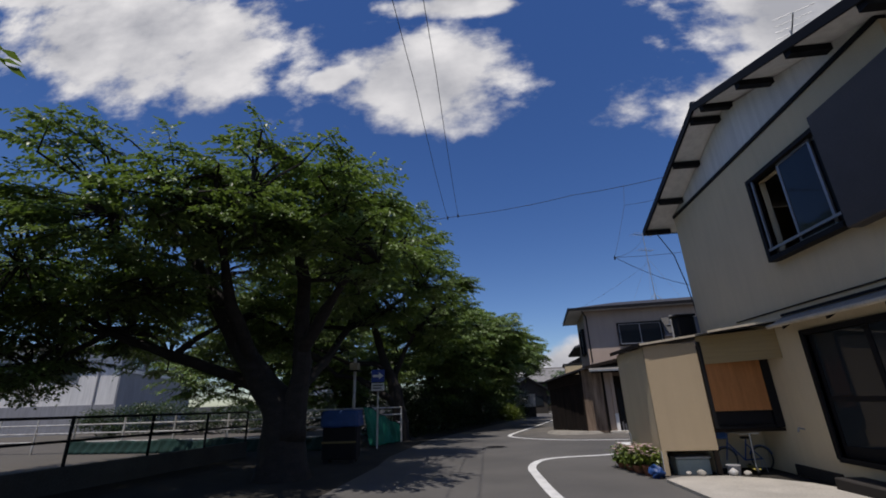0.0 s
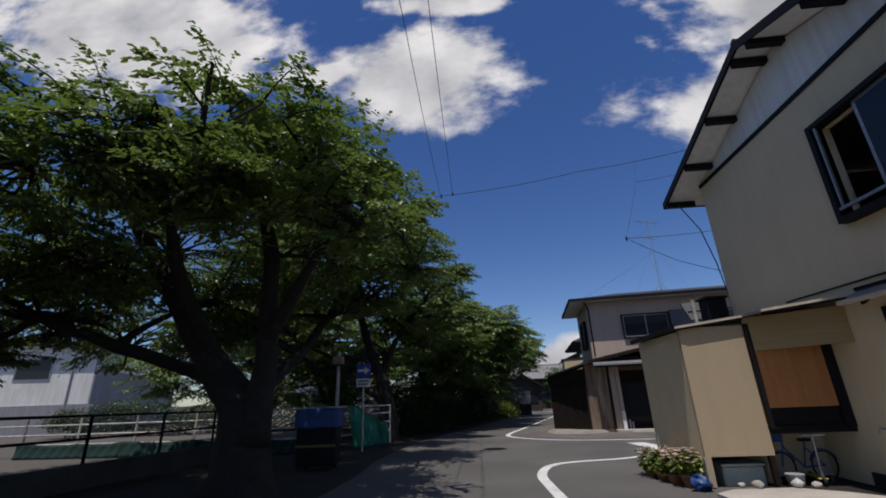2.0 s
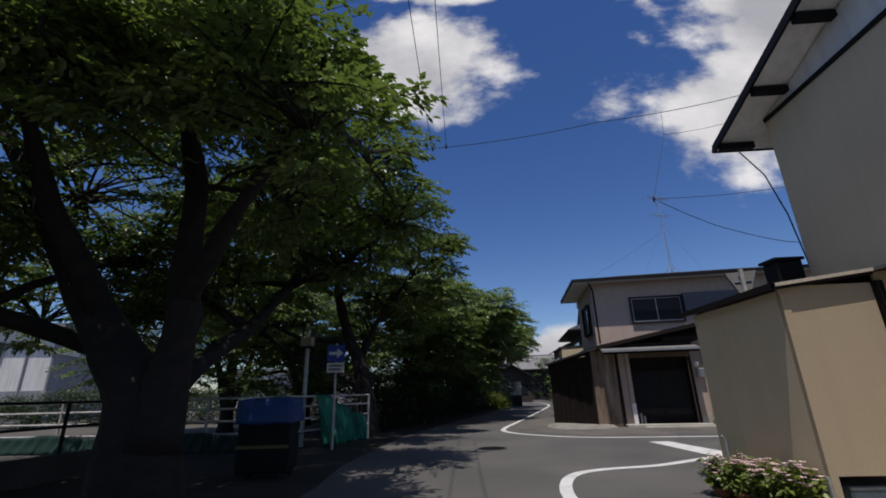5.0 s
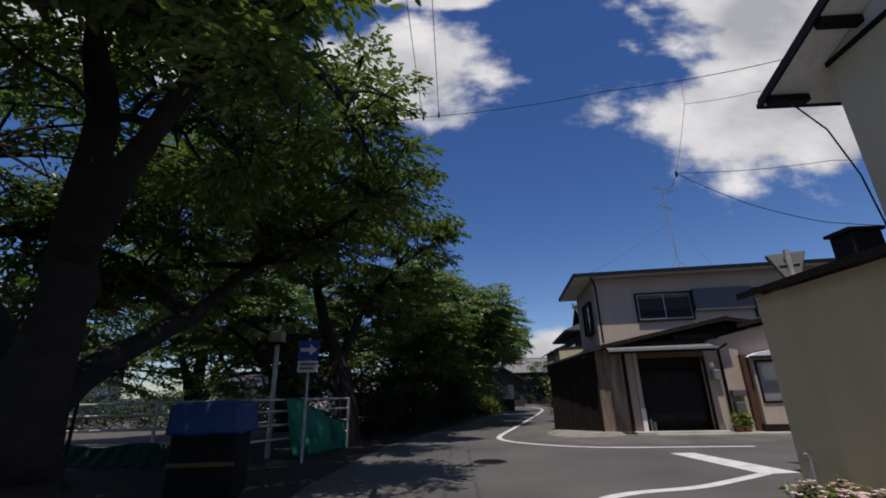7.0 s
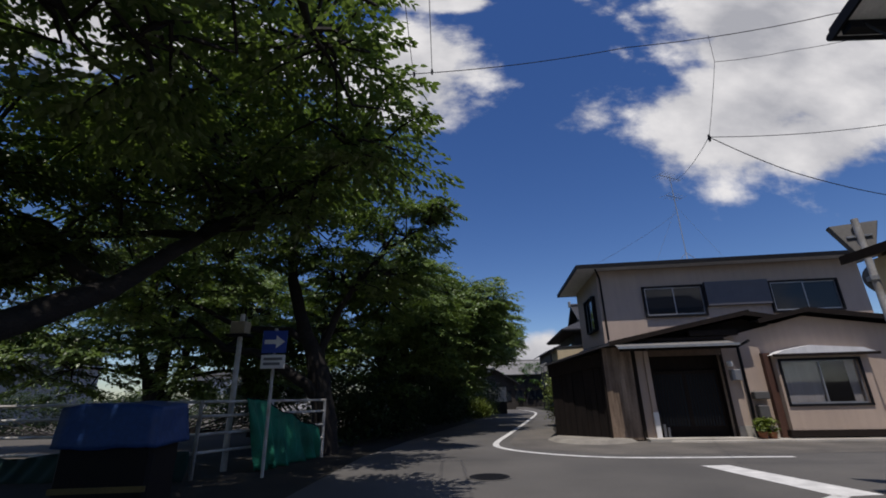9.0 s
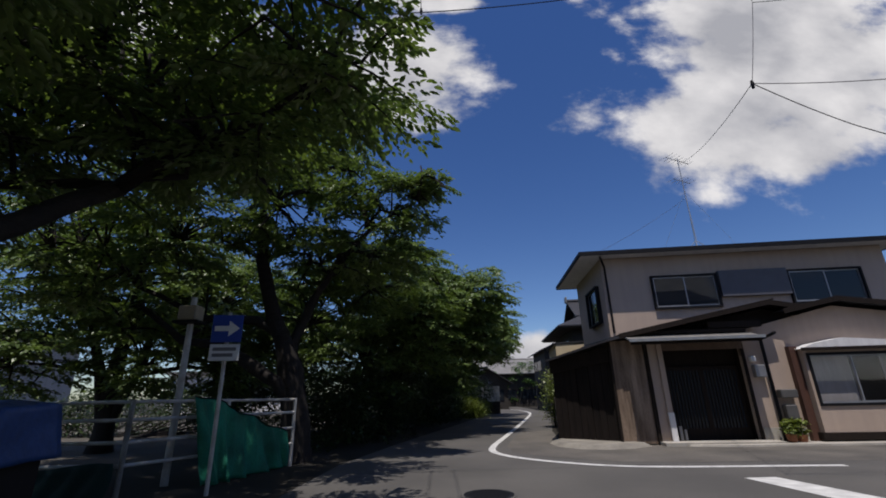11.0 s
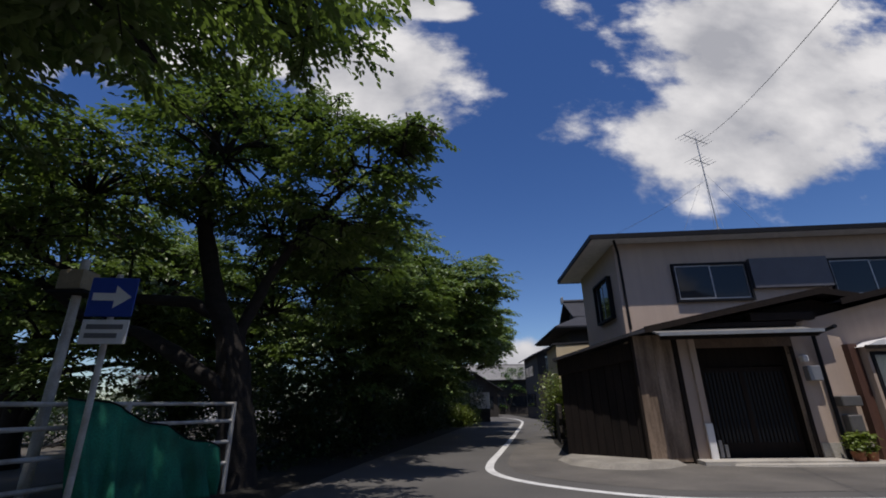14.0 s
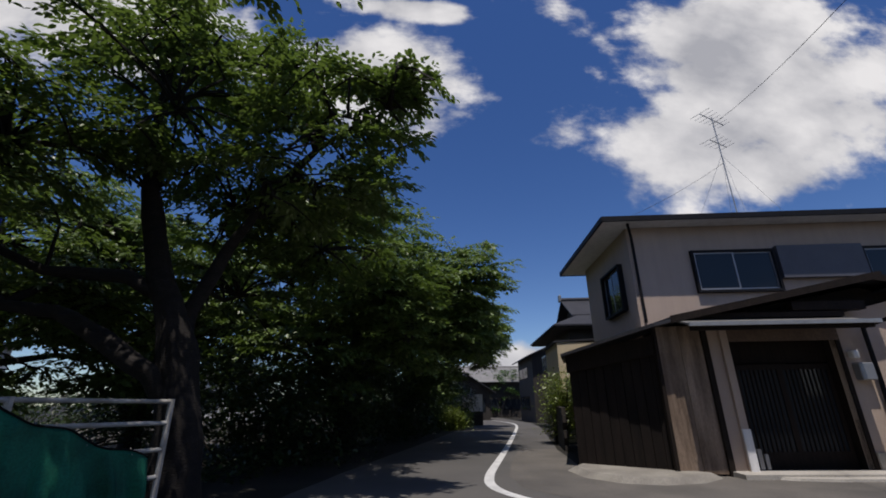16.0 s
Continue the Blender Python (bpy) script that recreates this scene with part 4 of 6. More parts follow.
    at = troot[ti] + np.stack((np.cos(tyaw[ti]), np.sin(tyaw[ti]), trise[ti] - 0.3 * s), 1) * (tlen[ti] * s)[:, None]
    at += rnd.normal(size=at.shape) * 0.012
    m = len(at)
    row = np.tile(np.where(np.arange(per) % 2, 1.0, -1.0), n * twigs)
    leaf_mesh("crown", at, tyaw[ti] + row * (0.75 - 0.45 * s) + rnd.normal(0, 0.25, m), rnd.normal(-0.34, 0.28, m), rnd.normal(0, 0.3, m), leaf * rnd.uniform(0.7, 1.2, m), base, material, t,
              "dense dark green leaves in layered sprays", fine)
    return t


OLD = "large old cherry tree, dark trunk, dense green crown"
tree(-4.35, 8.95, [[(-4.3, 8.9, -0.2, 0.62), (-4.33, 8.92, 0.25, 0.47), (-4.38, 8.95, 0.8, 0.42), (-4.48, 9.0, 1.3, 0.4), (-4.9, 9.0, 1.75, 0.29), (-5.55, 9.0, 2.6, 0.235), (-6.3, 9.0, 3.7, 0.19), (-7.0, 8.9, 4.7, 0.12), (-7.6, 8.7, 5.6, 0.05)],
                   [(-4.25, 8.9, 0.7, 0.36), (-4.12, 8.9, 1.45, 0.24), (-4.05, 8.9, 2.2, 0.19), (-4.12, 8.9, 3.0, 0.17), (-4.15, 8.9, 4.0, 0.14), (-4.3, 8.7, 5.0, 0.09), (-4.2, 8.6, 6.0, 0.04)],
                   [(-4.5, 9.05, 0.9, 0.3), (-4.9, 9.4, 1.55, 0.2), (-6.0, 9.9, 1.98, 0.15), (-7.4, 9.3, 2.5, 0.12), (-8.9, 9.0, 3.1, 0.085), (-10.2, 8.6, 3.9, 0.05)],
                   [(-4.45, 9.0, 0.9, 0.28), (-4.6, 9.8, 1.45, 0.17), (-4.7, 10.6, 1.85, 0.14), (-4.65, 11.6, 2.4, 0.12), (-4.4, 12.8, 3.5, 0.09), (-4.2, 13.8, 5.0, 0.05)],
                   [(-4.15, 8.9, 2.3, 0.14), (-3.5, 8.6, 3.2, 0.11), (-2.8, 8.4, 4.2, 0.08), (-2.3, 8.2, 4.9, 0.04)],
                   [(-5.2, 9.0, 2.2, 0.16), (-5.4, 8.2, 3.4, 0.12), (-5.2, 7.2, 4.6, 0.08), (-4.9, 6.5, 5.4, 0.04)]],
     [(-4.2, 6.6, 5.3, 2.2, 1.9, 1.2), (-7.0, 6.7, 5.3, 2.2, 2.1, 1.5), (-9.6, 7.3, 4.7, 2.0, 2.1, 1.6), (-3.0, 7.9, 5.55, 1.5, 1.7, 1.0), (-2.15, 7.9, 4.2, 1.35, 1.6, 0.75), (-2.3, 11.0, 5.7, 1.3, 1.8, 1.15),
      (-1.95, 12.2, 4.7, 1.5, 1.4, 0.65), (-4.6, 9.2, 6.1, 2.5, 2.3, 1.2), (-4.8, 12.4, 5.5, 2.5, 2.1, 1.4), (-7.6, 10.6, 5.1, 2.6, 2.3, 1.5), (-6.8, 13.8, 5.1, 2.4, 1.9, 1.6), (-3.0, 15.0, 6.6, 2.1, 1.4, 0.85),
      (-5.4, 14.4, 6.4, 2.5, 1.6, 1.3), (-10.6, 8.9, 2.6, 1.7, 1.5, 1.1), (-10.9, 9.3, 2.3, 1.7, 1.3, 0.9), (-11.8, 8.2, 3.8, 1.9, 1.8, 1.5), (-3.4, 12.6, 4.1, 1.8, 1.1, 0.7), (-8.0, 13.4, 3.2, 2.0, 1.2, 1.0), (-8.6, 9.0, 4.2, 2.0, 1.8, 0.9),
      (-6.4, 12.6, 3.7, 2.0, 1.2, 0.8), (-10.6, 13.2, 3.3, 2.0, 1.4, 1.3), (-3.2, 9.6, 4.2, 1.5, 1.6, 0.6), (-7.2, 8.2, 3.9, 1.7, 1.5, 0.8), (-9.7, 10.5, 3.6, 1.8, 1.5, 1.0), (-7.0, 11.5, 3.9, 1.8, 1.3, 0.8), (-11.6, 10.4, 4.4, 1.8, 1.8, 1.4), (-10.0, 8.0, 4.0, 1.6, 1.5, 0.9), (-4.3, 7.2, 4.5, 1.6, 1.2, 0.7), (-5.2, 6.4, 4.9, 1.6, 1.2, 0.7)],
     940, 17, 11, 0.112, 3, OLD + " leaning over lane", LEAF, True, 1.5)
tree(-4.0, 18.5, [[(-3.95, 18.45, -0.4, 0.44), (-3.97, 18.45, 0.1, 0.34), (-3.98, 18.42, 0.75, 0.29), (-4.17, 18.4, 1.6, 0.26), (-4.34, 18.4, 2.2, 0.22), (-4.7, 18.4, 3.0, 0.18), (-5.1, 18.4, 4.3, 0.14), (-5.2, 18.3, 5.8, 0.09), (-5.2, 18.3, 7.2, 0.04)],
                  [(-4.05, 18.4, 1.0, 0.2), (-4.39, 18.2, 1.4, 0.15), (-5.14, 18.2, 1.9, 0.125), (-5.87, 18.2, 2.3, 0.1), (-6.65, 18.2, 2.4, 0.08), (-7.6, 18.0, 3.2, 0.05)],
                  [(-4.6, 18.4, 2.6, 0.13), (-5.0, 18.2, 2.82, 0.1), (-6.2, 18.2, 2.9, 0.08), (-7.6, 17.8, 3.6, 0.04)],
                  [(-4.25, 18.5, 1.9, 0.16), (-4.2, 18.6, 2.4, 0.12), (-3.86, 18.6, 3.3, 0.1), (-3.4, 18.5, 4.0, 0.08), (-2.4, 18.1, 5.0, 0.05), (-1.2, 17.8, 5.6, 0.02)]],
     [(-4.6, 17.8, 5.9, 2.4, 2.1, 1.6), (-1.7, 17.7, 5.5, 1.7, 1.2, 0.8), (-1.0, 17.8, 6.1, 1.1, 0.8, 0.35), (-2.5, 18.2, 4.5, 1.6, 1.4, 0.8), (-6.8, 17.6, 5.0, 2.2, 2.1, 1.6), (-5.4, 18.6, 7.1, 1.9, 1.9, 0.95),
      (-3.1, 18.4, 7.0, 1.2, 1.1, 0.75), (-9.0, 17.0, 4.6, 2.0, 2.0, 1.7), (-2.7, 20.2, 4.3, 1.7, 1.7, 1.4), (-4.4, 20.6, 3.4, 2.2, 1.4, 1.3), (-6.8, 19.8, 2.9, 1.6, 1.2, 0.9), (-8.4, 18.6, 3.0, 1.7, 1.2, 0.9), (-4.0, 19.6, 4.8, 1.9, 1.4, 0.9), (-2.6, 21.6, 5.6, 1.9, 1.5, 1.1)],
     370, 17, 11, 0.12, 5, OLD, LEAF, True, 1.7)
tree(-2.9, 25.8, [(-2.6, 25.8, 6.6), (-5.4, 26.0, 5.4), (-0.6, 25.2, 5.0)],
     [(-2.8, 25.6, 5.6, 2.8, 2.9, 1.9), (0.6, 25.4, 4.8, 1.7, 2.4, 1.4), (-5.5, 26.0, 4.6, 2.6, 2.6, 2.2), (-1.0, 24.2, 3.0, 1.8, 2.1, 1.3), (-3.4, 23.6, 2.4, 2.0, 2.0, 1.5), (0.7, 25.6, 3.1, 1.3, 2.0, 1.0), (-1.6, 22.6, 3.8, 1.6, 1.4, 1.0)],
     430, 15, 10, 0.15, 7, OLD, LEAF, False, 0.8)
tree(-1.4, 33.5, [(-1.0, 33.4, 6.2), (-4.0, 34.0, 5.4), (1.2, 33.2, 4.6)],
     [(-0.6, 33.5, 5.3, 2.9, 3.0, 2.2), (2.1, 33.2, 4.8, 1.6, 2.4, 1.6), (-4.0, 34.0, 4.4, 2.7, 2.7, 2.2), (-0.5, 31.4, 2.5, 1.6, 2.0, 1.4), (1.6, 29.6, 3.9, 1.3, 1.8, 1.0), (0.0, 29.0, 4.6, 1.8, 2.0, 1.6), (-1.2, 29.4, 6.2, 2.2, 2.0, 1.2)], 480, 14, 9, 0.18, 9, OLD, LEAF, False, 0.6, 1.4)
tree(0.4, 42.0, [(0.6, 42.0, 6.0), (-2.6, 42.0, 5.4), (2.6, 41.8, 4.4)],
     [(0.8, 42.0, 5.6, 2.9, 3.1, 2.4), (3.5, 41.8, 4.9, 1.6, 2.3, 1.7), (-3.0, 42.0, 4.4, 2.7, 2.7, 2.2), (0.6, 40.2, 2.5, 1.6, 1.8, 1.4), (2.6, 38.0, 4.6, 1.4, 1.8, 1.2)], 380, 13, 8, 0.22, 11, OLD, LEAF, False, 0.6, 1.5)
tree(-10.5, 21.5, [(-10.5, 21.5, 6.2), (-12.5, 21.5, 5.0), (-8.6, 21.5, 5.0)],
     [(-10.5, 21.5, 5.0, 3.0, 2.7, 2.2), (-8.0, 22.0, 4.2, 2.3, 2.3, 2.0), (-13.2, 21.5, 4.6, 2.6, 2.5, 2.2), (-9.0, 20.6, 2.3, 2.4, 1.4, 1.2), (-12.6, 20.4, 2.4, 2.4, 1.4, 1.2), (-7.2, 21.4, 2.2, 1.6, 1.2, 1.1), (-15.4, 20.8, 3.0, 2.0, 1.5, 1.4)], 400, 14, 9, 0.15, 13, OLD + " in school yard", LEAF, False, 1.0)
# next three trees: out of view, added to block sky light over the verge
tree(-14.2, 5.2, [(-14.2, 5.2, 6.0), (-16.2, 5.2, 5.0), (-12.8, 5.0, 5.0)],
     [(-14.4, 5.0, 4.6, 2.6, 2.6, 2.2), (-16.8, 5.4, 4.2, 2.2, 2.4, 2.2), (-13.4, 6.2, 3.4, 1.6, 1.6, 1.4)], 260, 12, 8, 0.18, 16, OLD + " inside the fence, unseen, added for shade", LEAF, False)
tree(-5.4, -3.4, [(-5.4, -3.4, 6.2), (-7.2, -3.4, 5.0), (-3.8, -3.2, 5.0)],
     [(-5.4, -3.2, 5.2, 2.6, 2.4, 1.8), (-3.4, -2.6, 5.0, 1.8, 2.0, 1.3), (-6.4, -1.2, 5.0, 2.0, 1.5, 1.3), (-4.2, -0.8, 5.4, 1.8, 1.2, 1.0)], 320, 12, 8, 0.18, 17, OLD + " on the verge, unseen, added for shade", LEAF, False)
tree(-9.2, -0.6, [(-9.2, -0.6, 6.2), (-11.5, -0.8, 5.0), (-7.6, -0.8, 5.0)],
     [(-9.4, -0.8, 5.0, 2.8, 2.6, 2.1), (-7.4, -1.2, 4.8, 2.0, 2.0, 1.7), (-12.2, -0.6, 4.6, 2.4, 2.4, 2.0), (-6.6, 1.4, 5.2, 2.4, 1.9, 1.4), (-10.6, 2.6, 4.6, 2.2, 1.8, 1.2), (-13.4, 3.4, 4.4, 2.2, 2.0, 1.2), (-8.4, 2.6, 5.2, 1.8, 1.2, 0.9)], 620, 12, 8, 0.18, 14, OLD + " beside the fence, unseen, added for shade", LEAF, False)


def shrub(name, x, y, lobes, count, per, leaf, seed, label, material, category="bush"):
    rnd = np.random.RandomState(seed)
    base = Vector((x, y, g(y)))
    t = thing(name, Matrix.Translation(base), label, category)
    pts = in_lobes(lobes, count, rnd, g(y) + 0.1, 0.5)
    bm = bmesh.new()
    for p in pts[:40]:
        tip = Vector(p) - base
        tube(bm, [Vector((tip.x * 0.3, tip.y * 0.6, -0.05)), Vector((tip.x * 0.6, tip.y * 0.85, tip.z * 0.5)), tip], [0.03, 0.02, 0.006], 5)
    tagged(part("stemwork", bm, BARK, t), kind="stuff")
    n = len(pts)
    off = np.clip(rnd.normal(size=(n * per, 3)), -1.8, 1.8) * np.array((0.3, 0.3, 0.18))
    leaves(np.repeat(pts, per, 0) + off, leaf, rnd, base, "foliage", material, t, "small dense leaves")
    return t


shrub("hedge", -4.6, 24, [(-6.4, 23.4, 0.8, 1.5, 1.6, 1.9), (-4.4, 21.6, 0.6, 1.2, 1.6, 1.6), (-4.3, 24.2, 0.8, 1.3, 2.0, 1.7), (-4.0, 27.5, 0.8, 1.3, 2.4, 1.8), (-3.4, 31.0, 0.8, 1.3, 2.4, 1.8), (-3.0, 22.8, 0.9, 1.0, 1.6, 1.5), (-2.5, 26.6, 0.9, 1.0, 2.0, 1.6), (-1.7, 30.4, 0.8, 1.0, 2.0, 1.7)], 640, 60, 0.13, 21, "unkempt dark hedge under the cherry trees", LEAF_DARK, "hedge")
shrub("hedge", -2.0, 38, [(-2.6, 34.5, 0.6, 1.3, 2.4, 1.9), (-1.4, 38.5, 0.6, 1.3, 2.6, 1.9), (-0.2, 43.0, 0.5, 1.3, 3.0, 1.9), (1.2, 48.5, 0.4, 1.5, 3.4, 2.2), (-0.9, 34.6, 0.7, 1.0, 2.2, 1.8), (0.3, 39.4, 0.5, 1.0, 2.4, 1.8), (2.2, 45.0, 0.5, 1.0, 2.4, 1.8)], 600, 50, 0.17, 22, "unkempt dark hedge under the cherry trees", LEAF_DARK, "hedge")
shrub("bush", 1.4, 38.8, [(1.3, 38.8, -0.15, 0.9, 1.4, 0.75)], 90, 60, 0.12, 23, "bright yellow-green clipped bush at the lane's edge", LEAF_BUSH)
shrub("shrub", 4.0, 27.2, [(4.1, 27.0, 1.35, 0.35, 0.7, 0.55), (4.15, 27.3, 0.6, 0.35, 0.6, 0.65)], 70, 50, 0.11, 24, "yellow-green shrub beside the garden wall", LEAF_BUSH)
shrub("hedge", 8.0, 64, [(3.0, 66, 1.5, 4, 3, 2.6), (10.0, 68, 1.8, 5, 3, 3.0), (18.0, 66, 1.5, 5, 3, 2.6)], 300, 45, 0.3, 25, "dark tree screen closing the far end of the lane", LEAF_FAR, "hedge")
shrub("hedge", -16, 27, [(-24, 29, 0.4, 5.5, 1.3, 1.3), (-15, 29.5, 0.4, 5.5, 1.3, 1.2), (-8.5, 28.0, 0.9, 3.4, 1.3, 2.2)], 560, 50, 0.17, 26, "low dark hedge across the school yard", LEAF_DARK, "hedge")
tree(-8.6, 25.0, [(-8.6, 25.0, 6.0), (-10.6, 25.0, 4.6), (-6.9, 25.2, 4.8)],
     [(-8.6, 25.0, 4.6, 3.0, 2.5, 2.3), (-6.4, 24.5, 3.2, 1.9, 1.9, 1.6), (-11.2, 25.0, 4.4, 2.3, 2.2, 2.0)], 230, 14, 9, 0.17, 31, OLD + " in school yard", LEAF, False, 1.5)


# ---- left roadside: fences, net, bin, sign, lamp ----
def pipe_fence(name, pts, heights, post_step, material, label, base_wall=0.0, r=0.024, post_r=0.03):
    """A pipe fence along points: each rail length and each post its own part."""
    x0, y0 = pts[0]
    f = thing(name, Matrix.Translation((x0, y0, g(y0))), label, "fence")
    for (ax, ay), (bx, by) in zip(pts, pts[1:]):
        a, b = Vector((ax - x0, ay - y0, g(ay) - g(y0))), Vector((bx - x0, by - y0, g(by) - g(y0)))
        n = max(1, round((b - a).length / post_step))
        for i in range(n + 1):
            p = a.lerp(b, i / n)
            part("post", rod([p + Vector((0, 0, -0.05)), p + Vector((0, 0, heights[0] + 0.03))], post_r, 8), material, f)
        for h in heights:
            part("rail", rod([a + Vector((0, 0, h)), b + Vector((0, 0, h))], r, 8), material, f)
        if base_wall:
            s = Vector((-(b - a).y, (b - a).x, 0)).normalized() * 0.07
            bm = bmesh.new()
            vs = [bm.verts.new(v + Vector((0, 0, z))) for z in (-0.1, base_wall) for v in (a + s, b + s, b - s, a - s)]
            for q in ((0, 1, 5, 4), (1, 2, 6, 5), (2, 3, 7, 6), (3, 0, 4, 7), (4, 5, 6, 7)):
                bm.faces.new([vs[k] for k in q])
            part("base_wall", bm, mat("mossy_concrete", (0.07, 0.066, 0.055), 0.95, 0.4, 1.5, 40, 0.5), f)
    return f


pipe_fence("white_pipe_fence", [(-3.8, 17.8), (-5.2, 14.9), (-16.0, 15.7), (-27.0, 16.6)], (1.27, 1.02, 0.72, 0.42), 2.0, WHITEPIPE, "chipped white pipe fence round the school yard", 0.0, 0.026, 0.036)
pipe_fence("dark_pipe_fence", [(-7.75, 13.4), (-7.85, 9.6), (-8.4, 2.2)], (1.27, 0.86), 2.0, BLACK, "dark pipe fence on a low concrete wall", 0.42)

# draped green net
rnd = np.random.RandomState(4)
a, b = Vector((-3.88, 17.6, 0)), Vector((-4.78, 15.68, 0))
net = thing("green_net", Matrix.Translation((b.x, b.y, g(b.y))), "bright green waste net draped over the pipe fence", "net")
bm = bmesh.new()
nu, nv = 44, 16
grid = []
side = Vector(((b - a).y, -(b - a).x, 0)).normalized() * -1
if side.x < 0:
    side = -side
for i in range(nu + 1):
    row = []
    f = i / nu
    p = a.lerp(b, f)
    top = 0.62 + 0.68 * min(1.0, f * 1.15) ** 1.1 + 0.03 * math.sin(f * 19)
    for k in range(nv + 1):
        h = k / nv
        fold = (0.065 * math.sin(f * 34 + 2.5 * h) + 0.04 * math.sin(f * 61 + 1.0) + 0.02 * math.sin(f * 90 + h * 5)) * (0.25 + h)
        q = p + side * (0.05 + 0.38 * h * f + fold) + (a - b).normalized() * 0.12 * h * math.sin(f * 8)
        row.append(bm.verts.new((q.x - b.x, q.y - b.y, g(p.y) - g(b.y) + top * (1 - h) + 0.03)))
    grid.append(row)
for i in range(nu):
    for k in range(nv):
        bm.faces.new((grid[i][k], grid[i + 1][k], grid[i + 1][k + 1], grid[i][k + 1]))
hem = [row[0].co.copy() for row in grid]
cloth = part("cloth", bm, GREEN, net, smooth=True)
cloth.modifiers.new("thick", "SOLIDIFY").thickness = 0.008
part("hem_cord", rod([grid_top + Vector((0, 0, 0.006)) for grid_top in hem], 0.011, 6), BLACK, net, "dark hem cord")
for k in (4, 14, 24, 34):
    part("tie", rod([hem[k] + Vector((0, 0, -0.04)), hem[k] + Vector((-0.04, 0.02, 0.03)), hem[k] + Vector((-0.07, 0.03, -0.05))], 0.008, 6), WHITEPIPE, net, "white tie")

# dark net laced along the foot of the fence
rnd = np.random.RandomState(14)
low = thing("dark_green_net", Matrix.Translation((-5.2, 14.82, g(14.82))), "dark green net laced along the foot of the pipe fence", "net")
for (ax, ay), (bx, by) in (((-5.2, 14.80), (-7.2, 14.95)), ((-7.2, 14.95), (-9.4, 15.11)), ((-9.4, 15.11), (-12.0, 15.30)), ((-12.0, 15.30), (-16.0, 15.60))):
    bm = bmesh.new()
    n = round(abs(bx - ax) * 12)
    rows_ = []
    for i in range(n + 1):
        f = i / n
        x, y = ax + (bx - ax) * f, ay + (by - ay) * f
        top = 0.44 + 0.03 * math.sin(x * 3.1) - 0.05 * (1 - abs(2 * f - 1))
        rows_.append([bm.verts.new((x + 5.2, y - 14.82 - 0.05 + 0.03 * math.sin(x * 17 + h * 4) - 0.12 * h * h, g(y) - g(14.82) + 0.02 + top * (1 - h))) for h in (0, 0.2, 0.4, 0.6, 0.8, 1.0)])
    for r0, r1 in zip(rows_, rows_[1:]):
        for k in range(5):
            bm.faces.new((r0[k], r1[k], r1[k + 1], r0[k + 1]))
    part("net_panel", bm, mat("dark_green_net", (0.006, 0.035, 0.027), 0.8, 0.35, 2, 60, 0.4), low, smooth=True).modifiers.new("thick", "SOLIDIFY").thickness = 0.008

# waste container under a blue sheet
cont = thing("waste_container", pose(-4.02, 11.5, g(11.5), 0, 0, 4), "dark waste container covered with a blue plastic sheet", "container")
part("body", boxes((-0.44, 0.44, -0.24, 0.24, 0.08, 0.93), bevel=0.03), BLACK, cont)
part("stripe", boxes((-0.44, 0.44, -0.255, -0.243, 0.46, 0.51)), mat("yellow_stripe", (0.13, 0.10, 0.035), 0.6), cont, "faded yellow stripe")
for sx in (-0.33, 0.33):
    for sy in (-0.15, 0.15):
        part("foot", boxes((sx - 0.06, sx + 0.06, sy - 0.06, sy + 0.06, 0, 0.08)), RUBBER, cont)
bm = bmesh.new()
box(bm, -0.49, 0.49, -0.3, 0.3, 0.84, 1.25)
bmesh.ops.subdivide_edges(bm, edges=bm.edges[:], cuts=9, use_grid_fill=True)
for v in bm.verts:
    k = (v.co.z - 0.84) / 0.41
    v.co.x *= 1 - 0.06 * k
    v.co.y *= 1 - 0.16 * k
    v.co += Vector(noise.noise_vector(v.co * 3.1)) * 0.03 + Vector(noise.noise_vector(v.co * 9)) * 0.01
    v.co.z -= 0.05 * (abs(v.co.x) / 0.55) ** 2 * k
part("sheet", bm, BLUE, cont, "crumpled blue plastic sheet", smooth=True)

# one-way sign
sign = thing("road_sign", pose(-4.03, 15.05, g(15.05), 0, 0, 8), "blue one-way sign with white arrow on steel pole", "road sign")
part("pole", rod([(0, 0, -0.1), (0, 0, 2.58)], 0.03, 12), WHITEPIPE, sign)
plate = part("plate", boxes((-0.225, 0.225, -0.06, -0.045, 2.11, 2.53), bevel=0.006), SIGNBLUE, sign)
bm = bmesh.new()
pts = [(-0.18, 2.28), (0.03, 2.28), (0.03, 2.20), (0.19, 2.32), (0.03, 2.44), (0.03, 2.36), (-0.18, 2.36)]
fr, bk = [bm.verts.new((x, -0.068, z)) for x, z in pts], [bm.verts.new((x, -0.062, z)) for x, z in pts]
bm.faces.new(fr)
bm.faces.new(bk[::-1])
for i in range(len(pts)):
    bm.faces.new((fr[i], bk[i], bk[(i + 1) % len(pts)], fr[(i + 1) % len(pts)]))
part("arrow", bm, SIGNWHITE, plate, "white arrow")
sub = part("supplementary_plate", boxes((-0.22, 0.22, -0.06, -0.045, 1.83, 2.08), bevel=0.005), SIGNWHITE, sign)
for i, (x0, x1) in enumerate(((-0.17, 0.17), (-0.17, 0.13))):
    part("print_bar", boxes((x0, x1, -0.066, -0.0605, 1.98 - 0.09 * i, 2.03 - 0.09 * i)), GREYBAR, sub)
for z in (1.95, 2.2, 2.44):
    part("clamp", boxes((-0.05, 0.05, -0.044, 0.04, z - 0.015, z + 0.015)), STEEL, sign)

